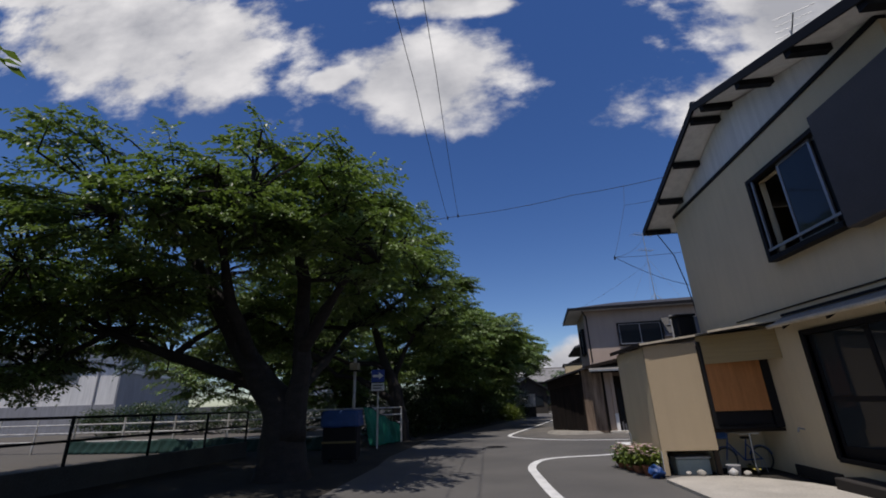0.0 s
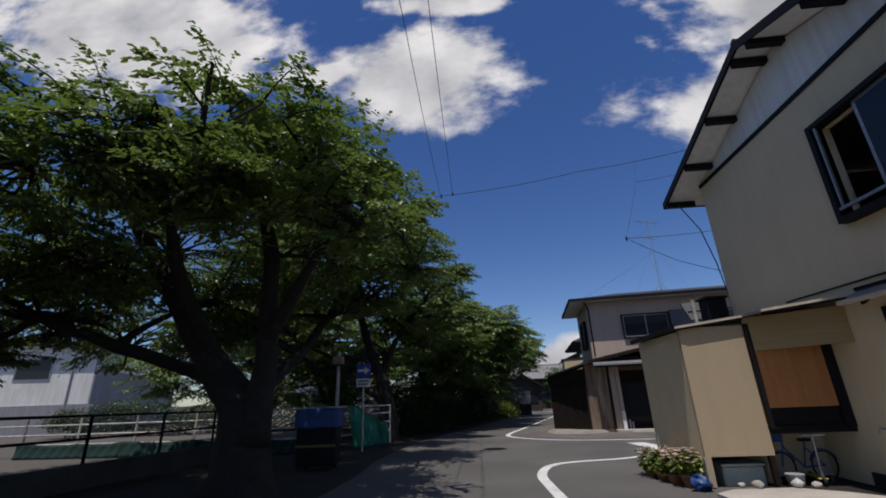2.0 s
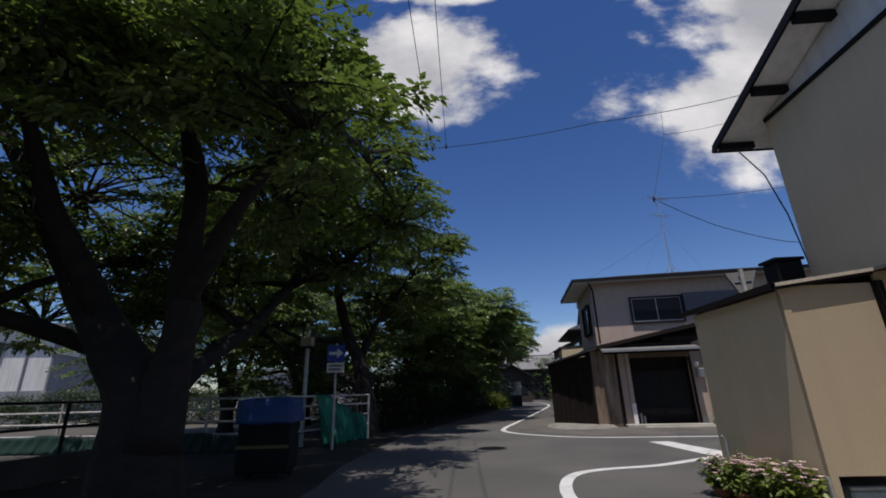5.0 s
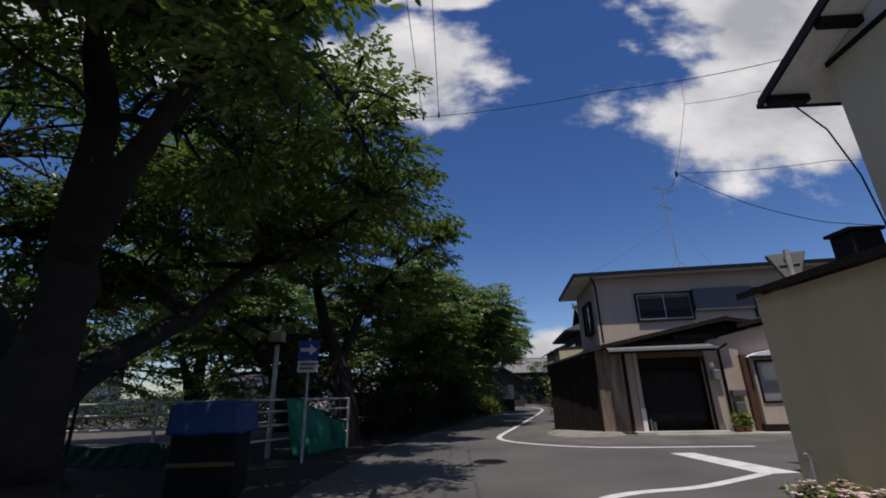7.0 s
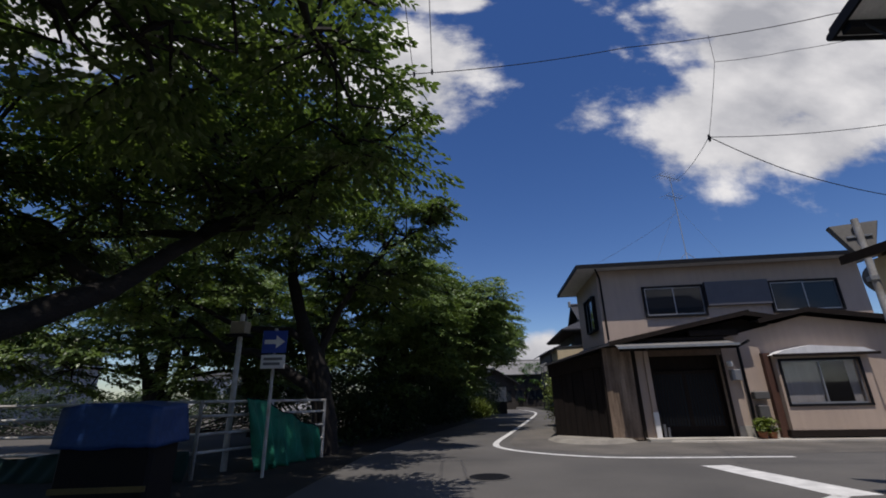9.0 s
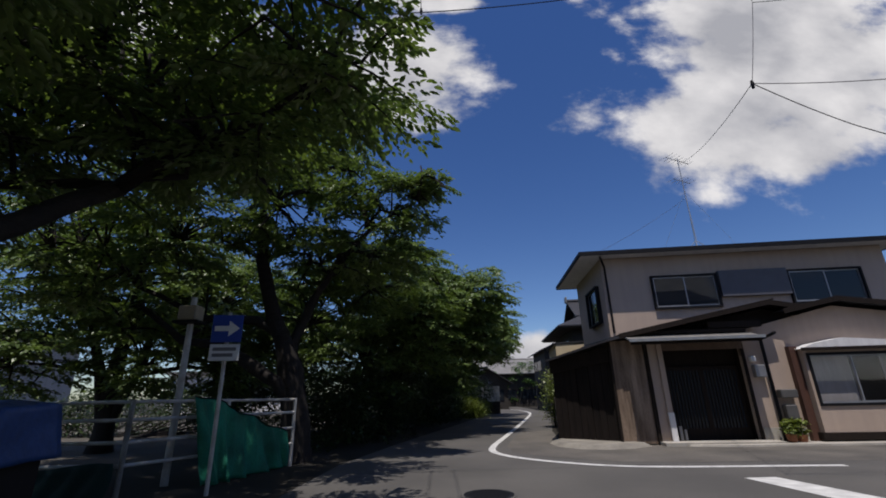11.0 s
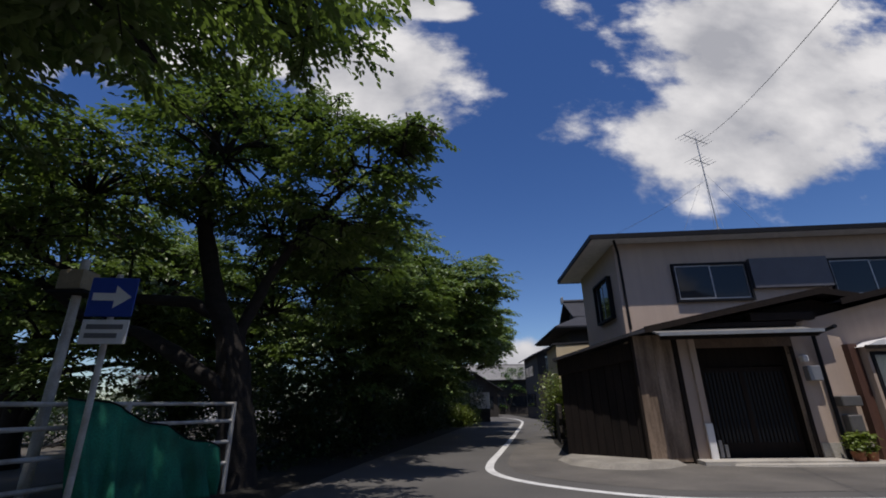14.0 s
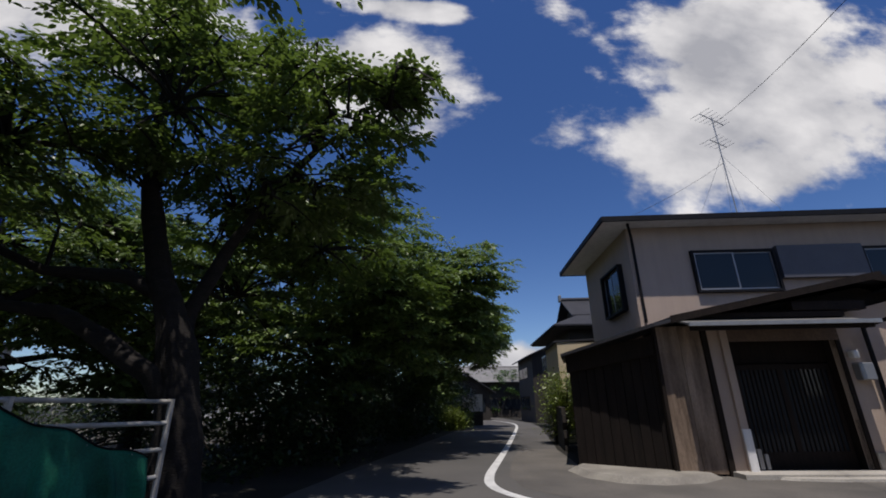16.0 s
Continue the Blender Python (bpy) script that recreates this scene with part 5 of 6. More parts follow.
# steel pole with its control box
pole = thing("steel_pole", pose(-5.15, 15.9, g(15.9)), "weathered white steel pole carrying a tan box", "pole")
part("shaft", rod([(0, 0, -0.1), (0, 0, 1.5), (0, 0, 3.05)], [0.06, 0.056, 0.05], 14), WHITEPIPE, pole)
part("control_box", boxes((-0.16, 0.16, -0.17, 0.1, 2.62, 2.88), bevel=0.015), mat("tan_box", (0.36, 0.30, 0.2), 0.6, 0.2), pole, "tan metal control box")
part("bracket", boxes((-0.22, 0.22, -0.2, 0.12, 2.57, 2.615)), BLACK, pole)

# school building beyond the yard
school = thing("school_building", pose(-32.5, 35, g(35), 0, 0, 24), "tall white school hall, one side coloured grey for shade", "building")
part("wall", boxes((-24, -0.12, 0, 26, 0, 6.9)), PLASTER, school)
# side of the same white hall; its shade is put into the grey
part("side_wall", boxes((-0.118, 0, 0.01, 26, 0, 6.88)), GREYWALL, school, "white side wall coloured grey to carry its shade")
part("roof", slab([(-24.5, -0.6, 7.25), (0.6, -0.6, 7.25), (0.6, 26.5, 7.25), (-24.5, 26.5, 7.25)], 0.3), METALROOF, school)
part("eave_band", boxes((0.002, 0.12, 0, 26, 5.0, 5.3)), PLASTER, school)
part("downpipe", rod([(-1.6, -0.08, 0), (-1.6, -0.08, 6.8)], 0.07), GREYWALL, school)
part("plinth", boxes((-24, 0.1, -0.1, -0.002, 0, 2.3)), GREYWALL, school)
for i in range(3):
    wn = part("window", boxes((0.004, 0.06, 2 + i * 4.6, 5 + i * 4.6, 5.5, 6.5)), ALU, school)
    part("pane", boxes((0.062, 0.07, 2.1 + i * 4.6, 4.9 + i * 4.6, 5.6, 6.4)), GLASS, wn)
for i in range(5):
    wn = part("window", boxes((-23 + i * 4.4, -20.6 + i * 4.4, -0.06, -0.004, 4.2, 5.9)), ALU, school)
    part("pane", boxes((-22.9 + i * 4.4, -20.7 + i * 4.4, -0.07, -0.062, 4.3, 5.8)), GLASS, wn)
wing_b = thing("school_wing", pose(-29, 54, g(54), 0, 0, 14), "low sunlit white school wing beyond the yard", "building")
part("wall", boxes((0, 13, 0, 8, 0, 4.3)), PLASTER, wing_b)
part("roof", slab([(-0.4, -0.6, 4.6), (13.4, -0.6, 4.6), (13.4, 8.4, 4.6), (-0.4, 8.4, 4.6)], 0.26), METALROOF, wing_b)
for i in range(4):
    wn = part("window", boxes((0.8 + i * 3.1, 2.9 + i * 3.1, -0.06, -0.004, 1.3, 3.0)), ALU, wing_b)
    part("pane", boxes((0.9 + i * 3.1, 2.8 + i * 3.1, -0.07, -0.062, 1.4, 2.9)), GLASS, wn)


# ---- neighbours further along the lane ----
def far_house(name, x, y, turn, w, d, eave, rise, wall_m, roof_m, label, skirt=True, windows=((0.3, 0.6), (0.62, 0.9))):
    """A plain gabled house seen far off: walls, roof slopes with eaves, a skirt roof, windows."""
    h = thing(name, pose(x, y, g(y), 0, 0, turn), label, "house")
    part("wall", boxes((0, w, 0, d, -0.2, eave)), wall_m, h)
    part("gable", prism([(0, eave), (w, eave), (w / 2, eave + rise)], 0.03, d - 0.03), wall_m, h)
    for s in (0, 1):
        a = (-0.55, eave - 0.55 * rise / (w / 2) + 0.08) if not s else (w + 0.55, eave - 0.55 * rise / (w / 2) + 0.08)
        part("roof", slab([(a[0], -0.6, a[1]), (w / 2, -0.6, eave + rise + 0.08), (w / 2, d + 0.6, eave + rise + 0.08), (a[0], d + 0.6, a[1])], 0.09), roof_m, h)
    part("ridge", rod([(w / 2, -0.62, eave + rise + 0.12), (w / 2, d + 0.62, eave + rise + 0.12)], 0.1, 8), roof_m, h)
    if skirt:
        part("skirt_roof", slab([(-0.9, -1.0, 2.55), (w, -1.0, 2.55), (w, -0.003, 2.95), (0.0, -0.003, 2.95)], 0.07), roof_m, h)
        part("skirt_roof", slab([(-0.9, -1.0, 2.55), (-0.003, 0.0, 2.95), (-0.003, d, 2.95), (-0.9, d, 2.55)], 0.07), roof_m, h)
    for a, b in windows:
        for z0, z1 in ((0.9, 2.1), (3.6, 4.6)):
            if z1 < eave:
                wn = part("window", boxes((w * a, w * b, -0.05, -0.004, z0, z1)), BLACK, h)
                part("pane", boxes((w * a + 0.06, w * b - 0.06, -0.058, -0.052, z0 + 0.06, z1 - 0.06)), GLASS, wn)
                wn = part("window", boxes((-0.05, -0.004, d * a, d * b, z0, z1)), BLACK, h)
                part("pane", boxes((-0.058, -0.052, d * a + 0.06, d * b - 0.06, z0 + 0.06, z1 - 0.06)), GLASS, wn)
    return h


DARKSIDE = mat("weathered_siding", (0.05, 0.043, 0.036), 0.85, 0.25, 1.2, 30, 0.2, streak=0.2)
two = thing("neighbour_house", pose(7.3, 34.6, g(34.6), 0, 0, -6), "old two-storey house with dark hipped and gabled tiled roof", "house")
part("wall", boxes((0, 7.0, 0, 7.0, -0.2, 5.1)), DARKSIDE, two)
part("soffit", boxes((-0.85, 7.85, -0.85, 7.85, 5.1, 5.16)), DARKSIDE, two)
for q in (((-0.95, -0.95), (7.95, -0.95), (6.0, 1.3), (1.0, 1.3)), ((7.95, 7.95), (-0.95, 7.95), (1.0, 5.7), (6.0, 5.7)), ((-0.95, 7.95), (-0.95, -0.95), (1.0, 1.3), (1.0, 5.7)), ((7.95, -0.95), (7.95, 7.95), (6.0, 5.7), (6.0, 1.3))):
    part("roof", slab([(q[0][0], q[0][1], 5.25), (q[1][0], q[1][1], 5.25), (q[2][0], q[2][1], 6.15), (q[3][0], q[3][1], 6.15)], 0.08), TILE, two)
part("gablet", prism([(1.4, 6.1), (5.6, 6.1), (3.5, 7.25)], 1.1, 5.9, "x"), DARKSIDE, two)
for ya in (1.1, 5.9):
    part("upper_roof", slab([(0.55, ya, 6.12), (6.45, ya, 6.12), (6.45, 3.5, 7.45), (0.55, 3.5, 7.45)], 0.09), TILE, two)
part("ridge", rod([(0.5, 3.5, 7.5), (6.5, 3.5, 7.5)], 0.13, 8), TILE, two)
part("ridge_end", boxes((0.42, 0.56, 3.3, 3.7, 7.35, 7.8), bevel=0.05), METALROOF, two)
for a in (1.0, 4.0):
    wn = part("window", boxes((a, a + 1.7, -0.05, -0.004, 3.5, 4.6)), BLACK, two)
    part("pane", boxes((a + 0.06, a + 1.64, -0.058, -0.052, 3.56, 4.54)), GLASS, wn)
wn = part("window", boxes((-0.05, -0.004, 1.2, 3.6, 3.4, 4.6)), BLACK, two)
part("pane", boxes((-0.058, -0.052, 1.28, 3.52, 3.48, 4.52)), GLASS, wn)
part("skirt_roof", slab([(-0.9, -1.0, 3.0), (7.0, -1.0, 3.0), (7.0, -0.003, 3.35), (0.0, -0.003, 3.35)], 0.07), TILE, two)
# a railed balcony on the lane side
part("balcony_floor", boxes((-0.85, -0.01, 0.2, 4.2, 3.05, 3.17)), DARKSIDE, two)
part("balcony_rail", boxes((-0.85, -0.8, 0.2, 4.2, 3.95, 4.02), (-0.85, -0.01, 0.2, 0.25, 3.95, 4.02)), ALU, two)
for i in range(9):
    part("baluster", boxes((-0.84, -0.81, 0.25 + i * 0.48, 0.29 + i * 0.48, 3.17, 3.95)), ALU, two)
far_house("neighbour_house", 8.8, 48.8, -4, 7.0, 8.0, 5.45, 1.5, DARKSIDE, TILE, "dark weathered house with tiled roof", skirt=False)
far_house("neighbour_house", 18.0, 66.0, 90, 7.0, 15.0, 4.3, 1.7, DARKSIDE, METALROOF, "long low house with sunlit metal roof", skirt=False)
far_house("neighbour_house", 1.8, 59.0, 10, 5.0, 6.0, 3.0, 1.5, DARKSIDE, TILE, "small dark house at the lane's end", skirt=False)
annex = thing("garden_shed", pose(4.42, 27.8, g(27.8), 0, 0, -8), "pale rendered shed with flat tiled roof behind the corner house", "shed")
part("wall", boxes((0, 2.6, 0, 3.0, -0.2, 3.42)), BEIGE, annex)
part("roof", slab([(-0.12, -0.03, 3.49), (2.8, -0.03, 3.6), (2.8, 3.1, 3.6), (-0.12, 3.1, 3.49)], 0.07), TILE, annex)
low_wall = thing("white_wall", pose(2.4, 45.0, g(45.0), 0, 0, 4), "dark low wall with white upper boards beside far bend", "wall")
part("base", boxes((0, 1.5, 0, 0.15, -0.1, 0.95)), DARKSIDE, low_wall, "dark weathered base")
part("panel", boxes((0, 1.5, -0.01, 0.15, 0.952, 2.15)), PLASTER, low_wall)
part("coping", boxes((-0.05, 1.55, -0.04, 0.19, 2.152, 2.22)), TILE, low_wall)
garden = thing("garden_wall", pose(3.35, 24.6, g(25), 0, 0, -13), "weathered brown block garden wall along the lane", "wall")
for r_ in range(6):
    for k in range(12):
        x0 = 0.0
        part("block", boxes((x0, 0.12, k * 0.4 + (0.2 if r_ % 2 else 0) + 0.004, k * 0.4 + (0.2 if r_ % 2 else 0) + 0.396, r_ * 0.2 - 0.05, r_ * 0.2 + 0.145)), DARKSIDE, garden)


# ---- overhead: wires, mirror, antennas ----
def wire(pts, r=0.012, name="overhead_wire", label="thin black overhead cable above the lane"):
    """A hanging cable through points, with a little sag between them."""
    out = []
    for a, b in zip(pts, pts[1:]):
        a, b = Vector(a), Vector(b)
        for i in range(12):
            f = i / 12
            out.append(a.lerp(b, f) - Vector((0, 0, 0.02 * (b - a).length * 4 * f * (1 - f))))
    out.append(Vector(pts[-1]))
    return tagged(part(name, rod(out, r * 0.6, 6), CABLE), label, "cable")


wire([(-12, 14.4, 7.4), (-1.25, 14.2, 7.62), (3.3, 14.2, 8.12), (8.0, 14.2, 8.85), (22, 14.2, 10.4)], 0.016)
wire([(-1.0, -14, 7.2), (-1.1, -2, 7.35), (-1.2, 7.0, 7.5), (-1.3, 14.2, 7.62)], 0.012)
wire([(-0.5, -14, 7.4), (-0.6, -2, 7.55), (-0.75, 7.0, 7.7), (-0.9, 14.2, 7.68)], 0.012)
wire([(4.2, 13.7, 5.52), (7.5, 13.7, 5.66), (14, 13.7, 5.9)], 0.011)
wire([(4.2, 13.7, 5.52), (5.5, 13.7, 4.75), (7.0, 13.75, 4.28), (11, 13.8, 4.1)], 0.013)
wire([(4.92, 14.0, 7.48), (6.54, 14.0, 7.7), (8.6, 14.0, 8.12), (14, 14.0, 9.3)], 0.010)
wire([(5.1, 14.2, 8.38), (4.92, 14.0, 7.48), (4.2, 13.7, 5.52)], 0.008)
wire([(4.2, 13.7, 5.52), (8.75, 23.0, 9.35)], 0.010, label="thin cable from the crossing wires to the roof antenna")
wire([(8.75, 23.0, 7.9), (4.7, 21.9, 5.47)], 0.008, label="thin antenna stay running down to the eaves")
for p in ((-1.28, 14.2, 7.6), (-0.9, 14.2, 7.66), (4.2, 13.7, 5.5)):
    tagged(part("insulator", rod([(p[0], p[1], p[2] - 0.07), (p[0], p[1], p[2]), (p[0], p[1], p[2] + 0.07)], [0.018, 0.028, 0.018], 8), BLACK), "small dark insulator on the overhead cable", "insulator", "insulators on the cables")


def antenna(name, x, y, z, mast, turn, label):
    a = thing(name, pose(x, y, z, 0, 0, turn), label, "antenna")
    part("mast", rod([(0, 0, 0), (0, 0, mast)], 0.018, 8), STEEL, a)
    for h, length, n in ((mast - 0.1, 1.3, 7), (mast - 1.0, 0.9, 5)):
        boom = part("boom", rod([(-length / 2, 0, h), (length / 2, 0, h)], 0.014, 6), STEEL, a)
        for i in range(n):
            xx = -length / 2 + length * i / (n - 1)
            part("element", rod([(xx, -0.32 + 0.02 * i, h + 0.015), (xx, 0.32 - 0.02 * i, h + 0.015)], 0.007, 5), STEEL, boom)
    for k in range(4):
        c, s = math.cos(k * math.pi / 2 + 0.6), math.sin(k * math.pi / 2 + 0.6)
        part("guy_wire", rod([(0, 0, mast * 0.62), (c * 1.2, s * 1.2, -0.1)], 0.004, 4), STEEL, a)
        part("foot", rod([(0, 0, 0.32), (c * 0.35, s * 0.35, -0.05)], 0.012, 6), STEEL, a)
    return a


antenna("tv_antenna", 8.75, 23.0, 5.85, 3.75, 25, "thin steel roof antenna with guys on the tiled ridge")
antenna("tv_antenna", 6.6, 7.56, 6.72, 1.6, 60, "small steel roof antenna on the ridge")

# traffic mirrors on the corner, seen from behind
GREYPAINT = mat("grey_paint", (0.13, 0.125, 0.115), 0.6, 0.2, 5, 40, 0.05)
mir = thing("traffic_mirror", pose(5.05, 12.5, g(12.5), 0, 0, -24), "grey-backed square and round traffic mirrors on white pole", "traffic mirror")
part("pole", rod([(0, 0, -0.1), (0, 0, 3.46)], 0.042, 12), WHITEPIPE, mir)
bm = bmesh.new()
low, high = 2.98, 3.44
ring = [[bm.verts.new((sx * w_, y_, z_)) for sx, z_, w_ in ((-1, low, 0.11 * k), (1, low, 0.11 * k), (1, high, 0.28 * k), (-1, high, 0.28 * k))] for y_, k in ((0.05, 0.94), (0.075, 1.0), (0.14, 1.0))]
bm.faces.new(ring[0])
bm.faces.new(ring[-1][::-1])
for a_, c_ in zip(ring, ring[1:]):
    for i in range(4):
        bm.faces.new((a_[i], a_[(i + 1) % 4], c_[(i + 1) % 4], c_[i]))
bm.transform(Matrix.Translation((0, 0, 3.3)) @ Matrix.Rotation(radians(-14), 4, "X") @ Matrix.Translation((0, 0, -3.3)))
part("mirror_housing", bm, GREYPAINT, mir, "grey metal housing")
part("housing_rib", boxes((-0.14, 0.14, 0.0, 0.045, 3.2, 3.225)), STEEL, mir)
back = bmesh.new()
tube(back, [(0, 0, -0.09), (0, 0, -0.05), (0, 0, 0.0)], [0.06, 0.18, 0.23], 24)
back.transform(pose(0.16, 0.16, 2.62, -98, 0, 0))
bk = part("mirror_back", back, GREYPAINT, mir, smooth=True)
face = bmesh.new()
tube(face, [(0, 0, 0.003), (0, 0, 0.03), (0, 0, 0.045)], [0.22, 0.15, 0.02], 24)
face.transform(pose(0.16, 0.16, 2.62, -98, 0, 0))
part("mirror_face", face, MIRROR, bk, smooth=True)
part("clamp", boxes((-0.06, 0.2, -0.05, 0.08, 2.58, 2.64)), STEEL, mir)


# ---- porch clutter by the near house ----
def bicycle(x, y, turn):
    z = g(y) + 0.004
    b_ = thing("bicycle", pose(x, y, z, 0, 0, turn) @ Matrix.Scale(0.64, 4), "small blue bicycle parked in the recess beside shed", "bicycle")
    for wx in (-0.5, 0.5):
        bm = bmesh.new()
        ring = [(wx + 0.3 * math.cos(q), 0, 0.32 + 0.3 * math.sin(q)) for q in (2 * math.pi * i / 28 for i in range(29))]
        wheel = part("wheel", tube(bm, ring, 0.02, 6, caps=False), RUBBER, b_)
        bm = bmesh.new()
        for i in range(12):
            q = 2 * math.pi * i / 12
            tube(bm, [(wx, 0.01, 0.32), (wx + 0.285 * math.cos(q), 0, 0.32 + 0.285 * math.sin(q))], 0.003, 4)
        tagged(part("spokework", bm, STEEL, wheel), kind="stuff")
        part("mudguard", tube(bmesh.new(), [(wx + 0.34 * math.cos(q), 0, 0.32 + 0.34 * math.sin(q)) for q in (math.pi * (0.1 + 0.8 * i / 10) for i in range(11))], 0.015, 5), BLUEFRAME, b_)
    for pts in ([(0.5, 0, 0.32), (0.36, 0, 0.85), (0.33, 0, 1.0)], [(0.38, 0, 0.75), (-0.02, 0, 0.3)], [(-0.02, 0, 0.3), (-0.16, 0, 0.82)], [(-0.02, 0, 0.3), (-0.5, 0, 0.32)], [(-0.14, 0, 0.7), (-0.5, 0, 0.32)]):
        part("frame_tube", rod(pts, 0.018, 8), BLUEFRAME, b_)
    part("handlebar", rod([(0.2, -0.28, 1.0), (0.3, -0.2, 1.03), (0.33, 0, 1.0), (0.3, 0.2, 1.03), (0.2, 0.28, 1.0)], 0.013, 8), STEEL, b_)
    part("saddle", boxes((-0.3, -0.04, -0.08, 0.08, 0.83, 0.89), bevel=0.025), RUBBER, b_)
    part("basket", boxes((0.42, 0.68, -0.15, 0.15, 0.86, 1.1), bevel=0.05), BLUEFRAME, b_, "blue plastic basket")
    part("stand", rod([(-0.5, 0.1, 0.0), (-0.5, 0.03, 0.32)], 0.01, 6), STEEL, b_)
    part("stand", rod([(-0.5, -0.1, 0.0), (-0.5, -0.03, 0.32)], 0.01, 6), STEEL, b_)


bicycle(4.3, 8.82, 188)
scoot = thing("kick_scooter", pose(4.3, 8.5, g(8.5) + 0.004, 0, 0, -14), "small folding scooter with steel stem and yellow deck", "scooter")
part("stem", rod([(0, 0, 0.1), (0.01, -0.03, 0.64)], 0.016, 8), STEEL, scoot)
part("handlebar", rod([(-0.14, -0.03, 0.64), (0.15, -0.03, 0.65)], 0.017, 8), WHITEPIPE, scoot)
part("deck", boxes((-0.06, 0.06, -0.02, 0.42, 0.075, 0.1), bevel=0.01), mat("yellow_deck", (0.4, 0.32, 0.06), 0.6), scoot)
for wy in (-0.02, 0.4):
    part("wheel", rod([(-0.018, wy, 0.06), (0.018, wy, 0.06)], 0.06, 16), RUBBER, scoot)
tub = thing("bucket", pose(3.9, 8.42, g(8.42) + 0.004), "grey plastic bucket in the recess", "bucket")
part("body", tube(bmesh.new(), [(0, 0, 0), (0, 0, 0.17), (0, 0, 0.171), (0, 0, 0.02)], [0.085, 0.115, 0.105, 0.08], 18), GREYWALL, tub)


def planter(x, y, r, h, seed, label, flowers=40):
    rnd = np.random.RandomState(seed)
    p = thing("flower_pot", pose(x, y, g(y) + 0.004), label, "flower pot", "flower pots by the shed")
    bm = bmesh.new()
    tube(bm, [(0, 0, 0), (0, 0, h * 0.85), (0, 0, h * 0.86), (0, 0, h)], [r * 0.7, r * 0.95, r * 1.08, r * 1.08], 18)
    part("pot", bm, TERRA, p, smooth=False)
    c = in_lobes([(0, 0, h + 0.12, r * 1.35, r * 1.35, 0.17)], 70, rnd, h * 0.7, 0.5)
    pts = np.repeat(c, 9, 0) + rnd.normal(size=(len(c) * 9, 3)) * 0.035
    leaves(pts, 0.07, rnd, (0, 0, 0), "foliage", LEAF_BUSH, p, "small yellow-green leaves")
    tops = c[c[:, 2] > h + 0.1][:flowers]
    bm = bmesh.new()
    for q in tops:
        cx, cy, cz = q + np.array((0, -0.03, 0.06))
        for k in range(5):
            a_ = 2 * math.pi * k / 5
            v0 = bm.verts.new((cx, cy, cz))
            v1, v2, v3 = (bm.verts.new((cx + rr * math.cos(a_ + da), cy + rr * math.sin(a_ + da), cz + 0.012)) for rr, da in ((0.03, -0.5), (0.042, 0), (0.03, 0.5)))
            bm.faces.new((v0, v1, v2, v3))
    tagged(part("blossom", bm, PETAL, p, "pale pink and white blossoms"), kind="stuff")
    bm = bmesh.new()
    for q in c[:16]:
        tube(bm, [(q[0] * 0.2, q[1] * 0.2, h * 0.8), (q[0] * 0.7, q[1] * 0.7, (h + q[2]) / 2), tuple(q)], 0.005, 4)
    tagged(part("stemwork", bm, LEAF_FAR, p), kind="stuff")


POT = "terracotta pot of pale flowers beside the shed wall"
for i, (x, y, r, h) in enumerate(((2.44, 9.66, 0.13, 0.1), (2.5, 9.3, 0.13, 0.11), (2.54, 8.95, 0.13, 0.13), (2.62, 8.62, 0.14, 0.17), (2.7, 9.25, 0.1, 0.12), (2.68, 9.62, 0.1, 0.11))):
    planter(x, y, r, h, 40 + i, POT)

bag = bmesh.new()
bmesh.ops.create_icosphere(bag, subdivisions=3, radius=0.11)
for v in bag.verts:
    v.co.z = max(v.co.z * 0.8, -0.1) + 0.1
    v.co += Vector(noise.noise_vector(v.co * 14)) * 0.08
    v.co.z = max(v.co.z, 0.0)
b_ = tagged(part("plastic_bag", bag, BLUE, smooth=True), "crumpled blue plastic bag on the ground", "bag")
b_.matrix_world = pose(2.62, 8.32, g(8.32) + 0.004)
tank = thing("storage_box", pose(3.32, 8.75, g(8.7) + 0.0), "pale translucent storage box under the raised shed", "box")
part("body", boxes((-0.26, 0.3, -0.17, 0.17, 0.0, 0.26), bevel=0.02), mat("pale_plastic", (0.32, 0.38, 0.36), 0.4, 0.15), tank)
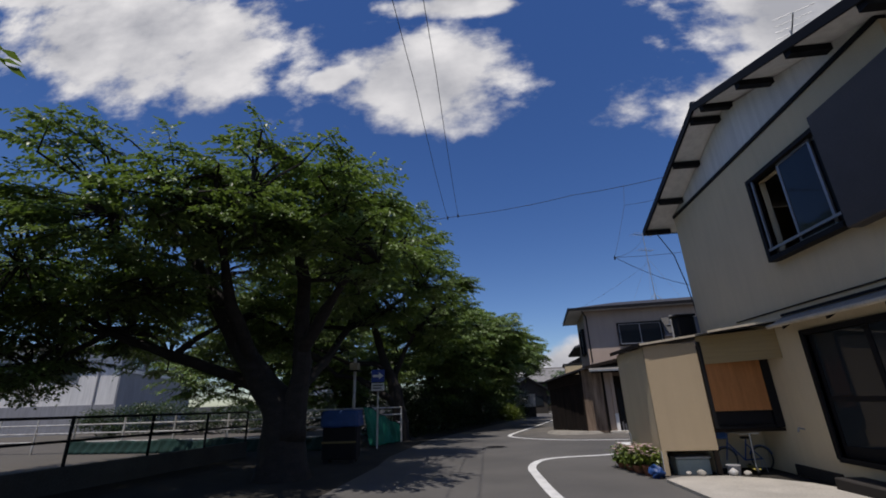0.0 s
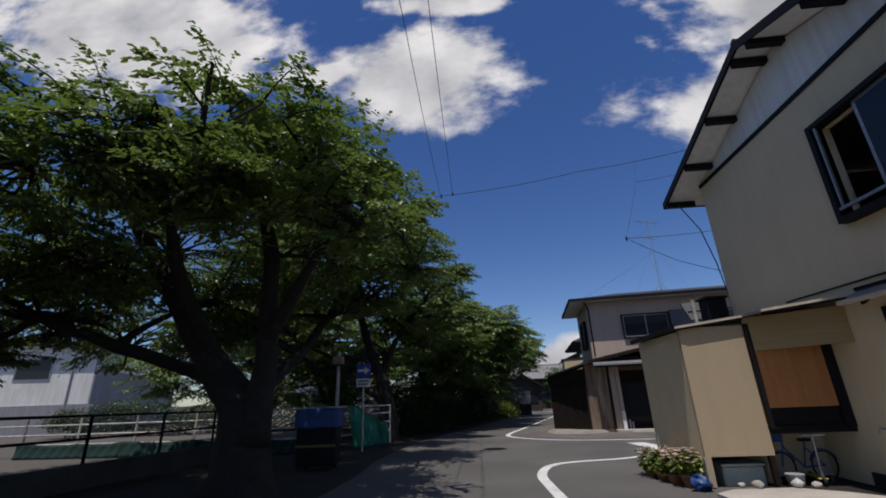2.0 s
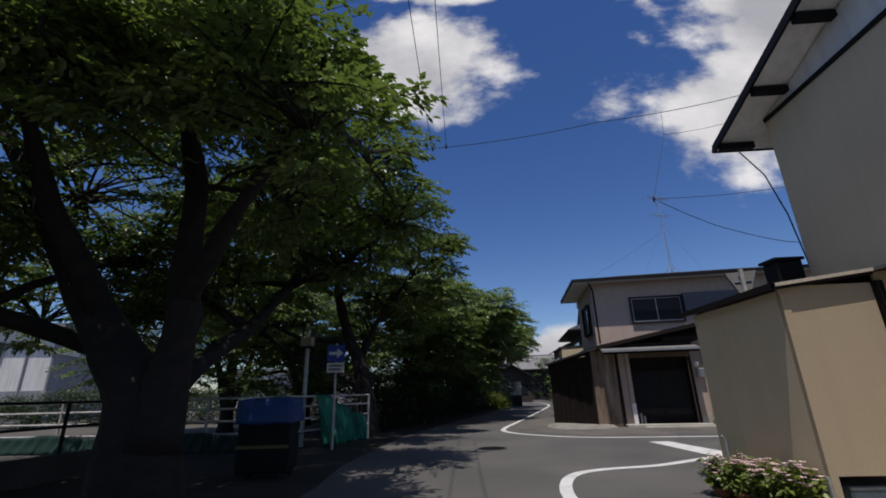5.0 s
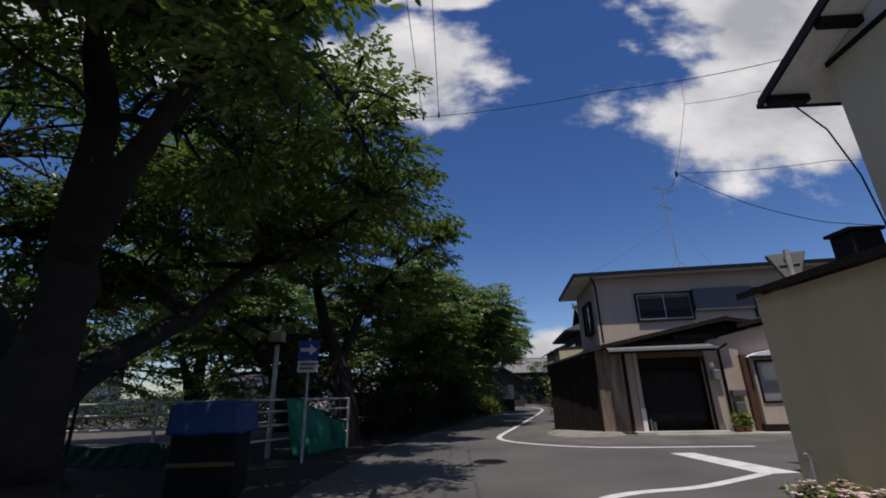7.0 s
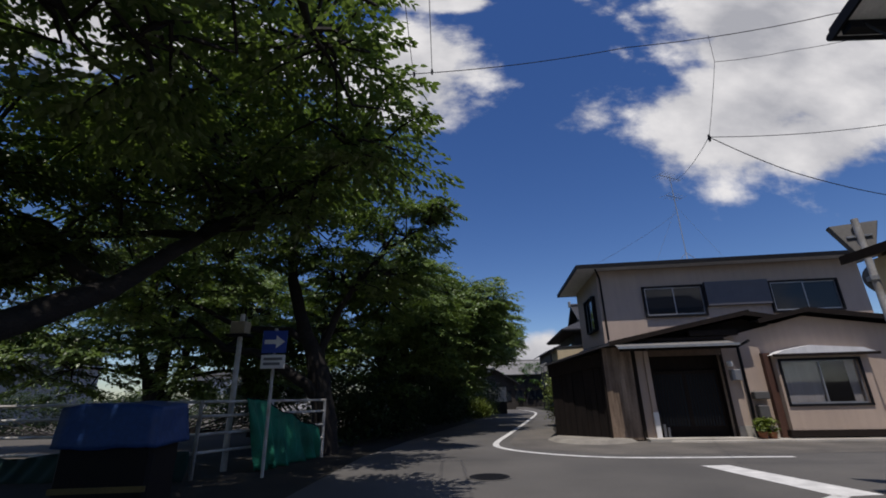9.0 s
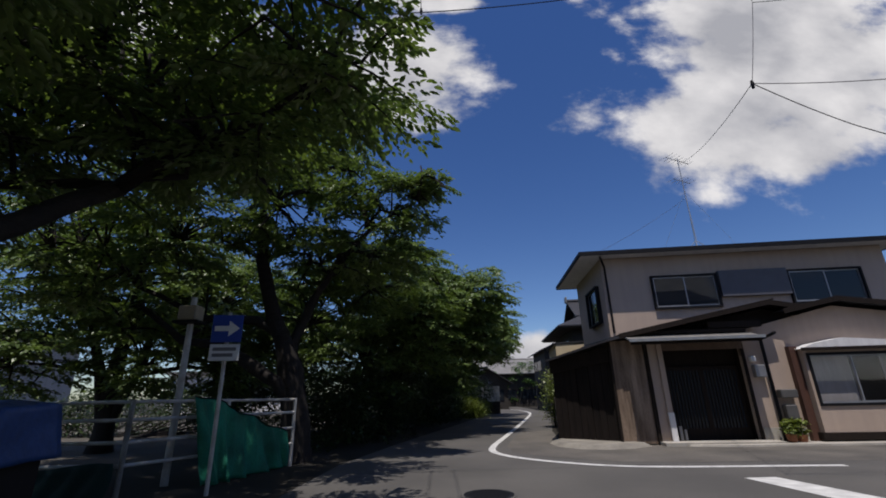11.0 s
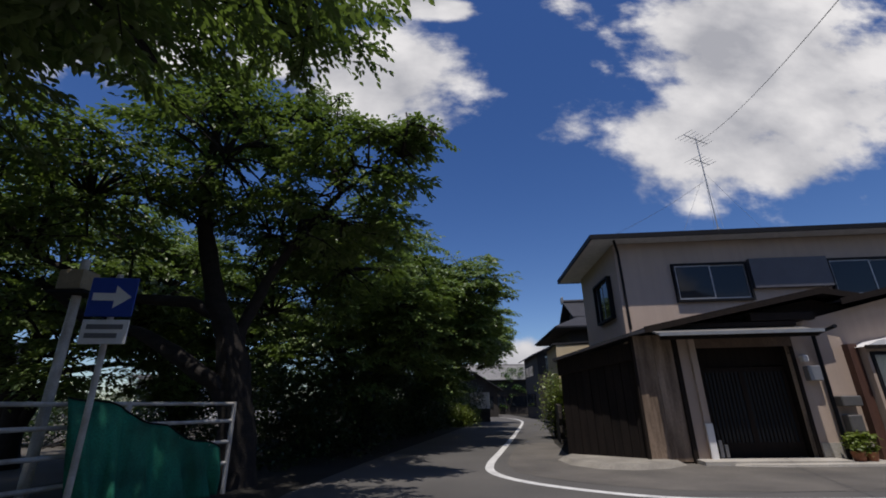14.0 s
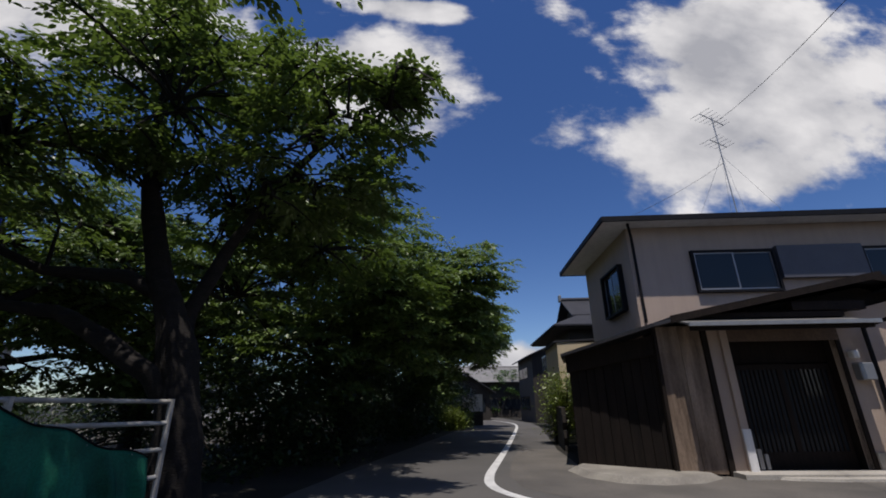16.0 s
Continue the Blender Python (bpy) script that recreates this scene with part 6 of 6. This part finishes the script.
part("lid", boxes((-0.28, 0.32, -0.19, 0.19, 0.262, 0.3), bevel=0.012), STEEL, tank)
for i, (x, y, s_) in enumerate(((3.1, 8.25, 0.05), (3.28, 8.2, 0.07), (3.78, 8.2, 0.08), (3.95, 8.1, 0.06))):
    bm = bmesh.new()
    bmesh.ops.create_icosphere(bm, subdivisions=2, radius=s_)
    for v in bm.verts:
        v.co += Vector(noise.noise_vector(v.co * 14 + Vector((i, 0, 0)))) * s_ * 0.35
        v.co.z = max(v.co.z * 0.75 + s_ * 0.6, 0.0)
    o = tagged(part("stone", bm, (WHITEPIPE, CONCRETE)[i % 2], smooth=True), "pale rounded stone lying on the slab", "stone", "stones on the slab")
    o.matrix_world = pose(x, y, g(y) + 0.05)
# dark water heater on the lean-to roof
heater = thing("water_heater", pose(4.62, 10.78, 2.40, 0, 0), "dark metal heater box on the lean-to roof", "heater")
part("casing", boxes((-0.2, 0.2, -0.17, 0.17, 0.03, 0.62), bevel=0.02), BLACK, heater)
part("lid", boxes((-0.24, 0.23, -0.2, 0.2, 0.622, 0.67), bevel=0.01), BLACK, heater)
# potted plants by the corner house
for u, v_, sd, h in ((2.62, -0.3, 61, 0.17), (2.86, -0.28, 62, 0.15)):
    c = FM @ Vector((u, v_, 0))
    rnd = np.random.RandomState(sd)
    p = thing("potted_plant", pose(c.x, c.y, g(c.y) + 0.055), "small yellow-green potted plant beside the entrance", "potted plant", "pots by the entrance")
    part("pot", tube(bmesh.new(), [(0, 0, 0), (0, 0, h), (0, 0, h + 0.001)], [0.09, 0.12, 0.1], 14), TERRA, p)
    pts = in_lobes([(0, 0, h + 0.15, 0.15, 0.15, 0.2)], 45, rnd, 0.05, 0.5)
    leaves(np.repeat(pts, 8, 0) + rnd.normal(size=(len(pts) * 8, 3)) * 0.03, 0.09, rnd, (0, 0, 0), "foliage", LEAF_BUSH, p, "yellow-green leaves")
    part("stem", rod([(0, 0, h * 0.5), (0.01, 0, h + 0.25)], 0.01, 6), BARK, p)
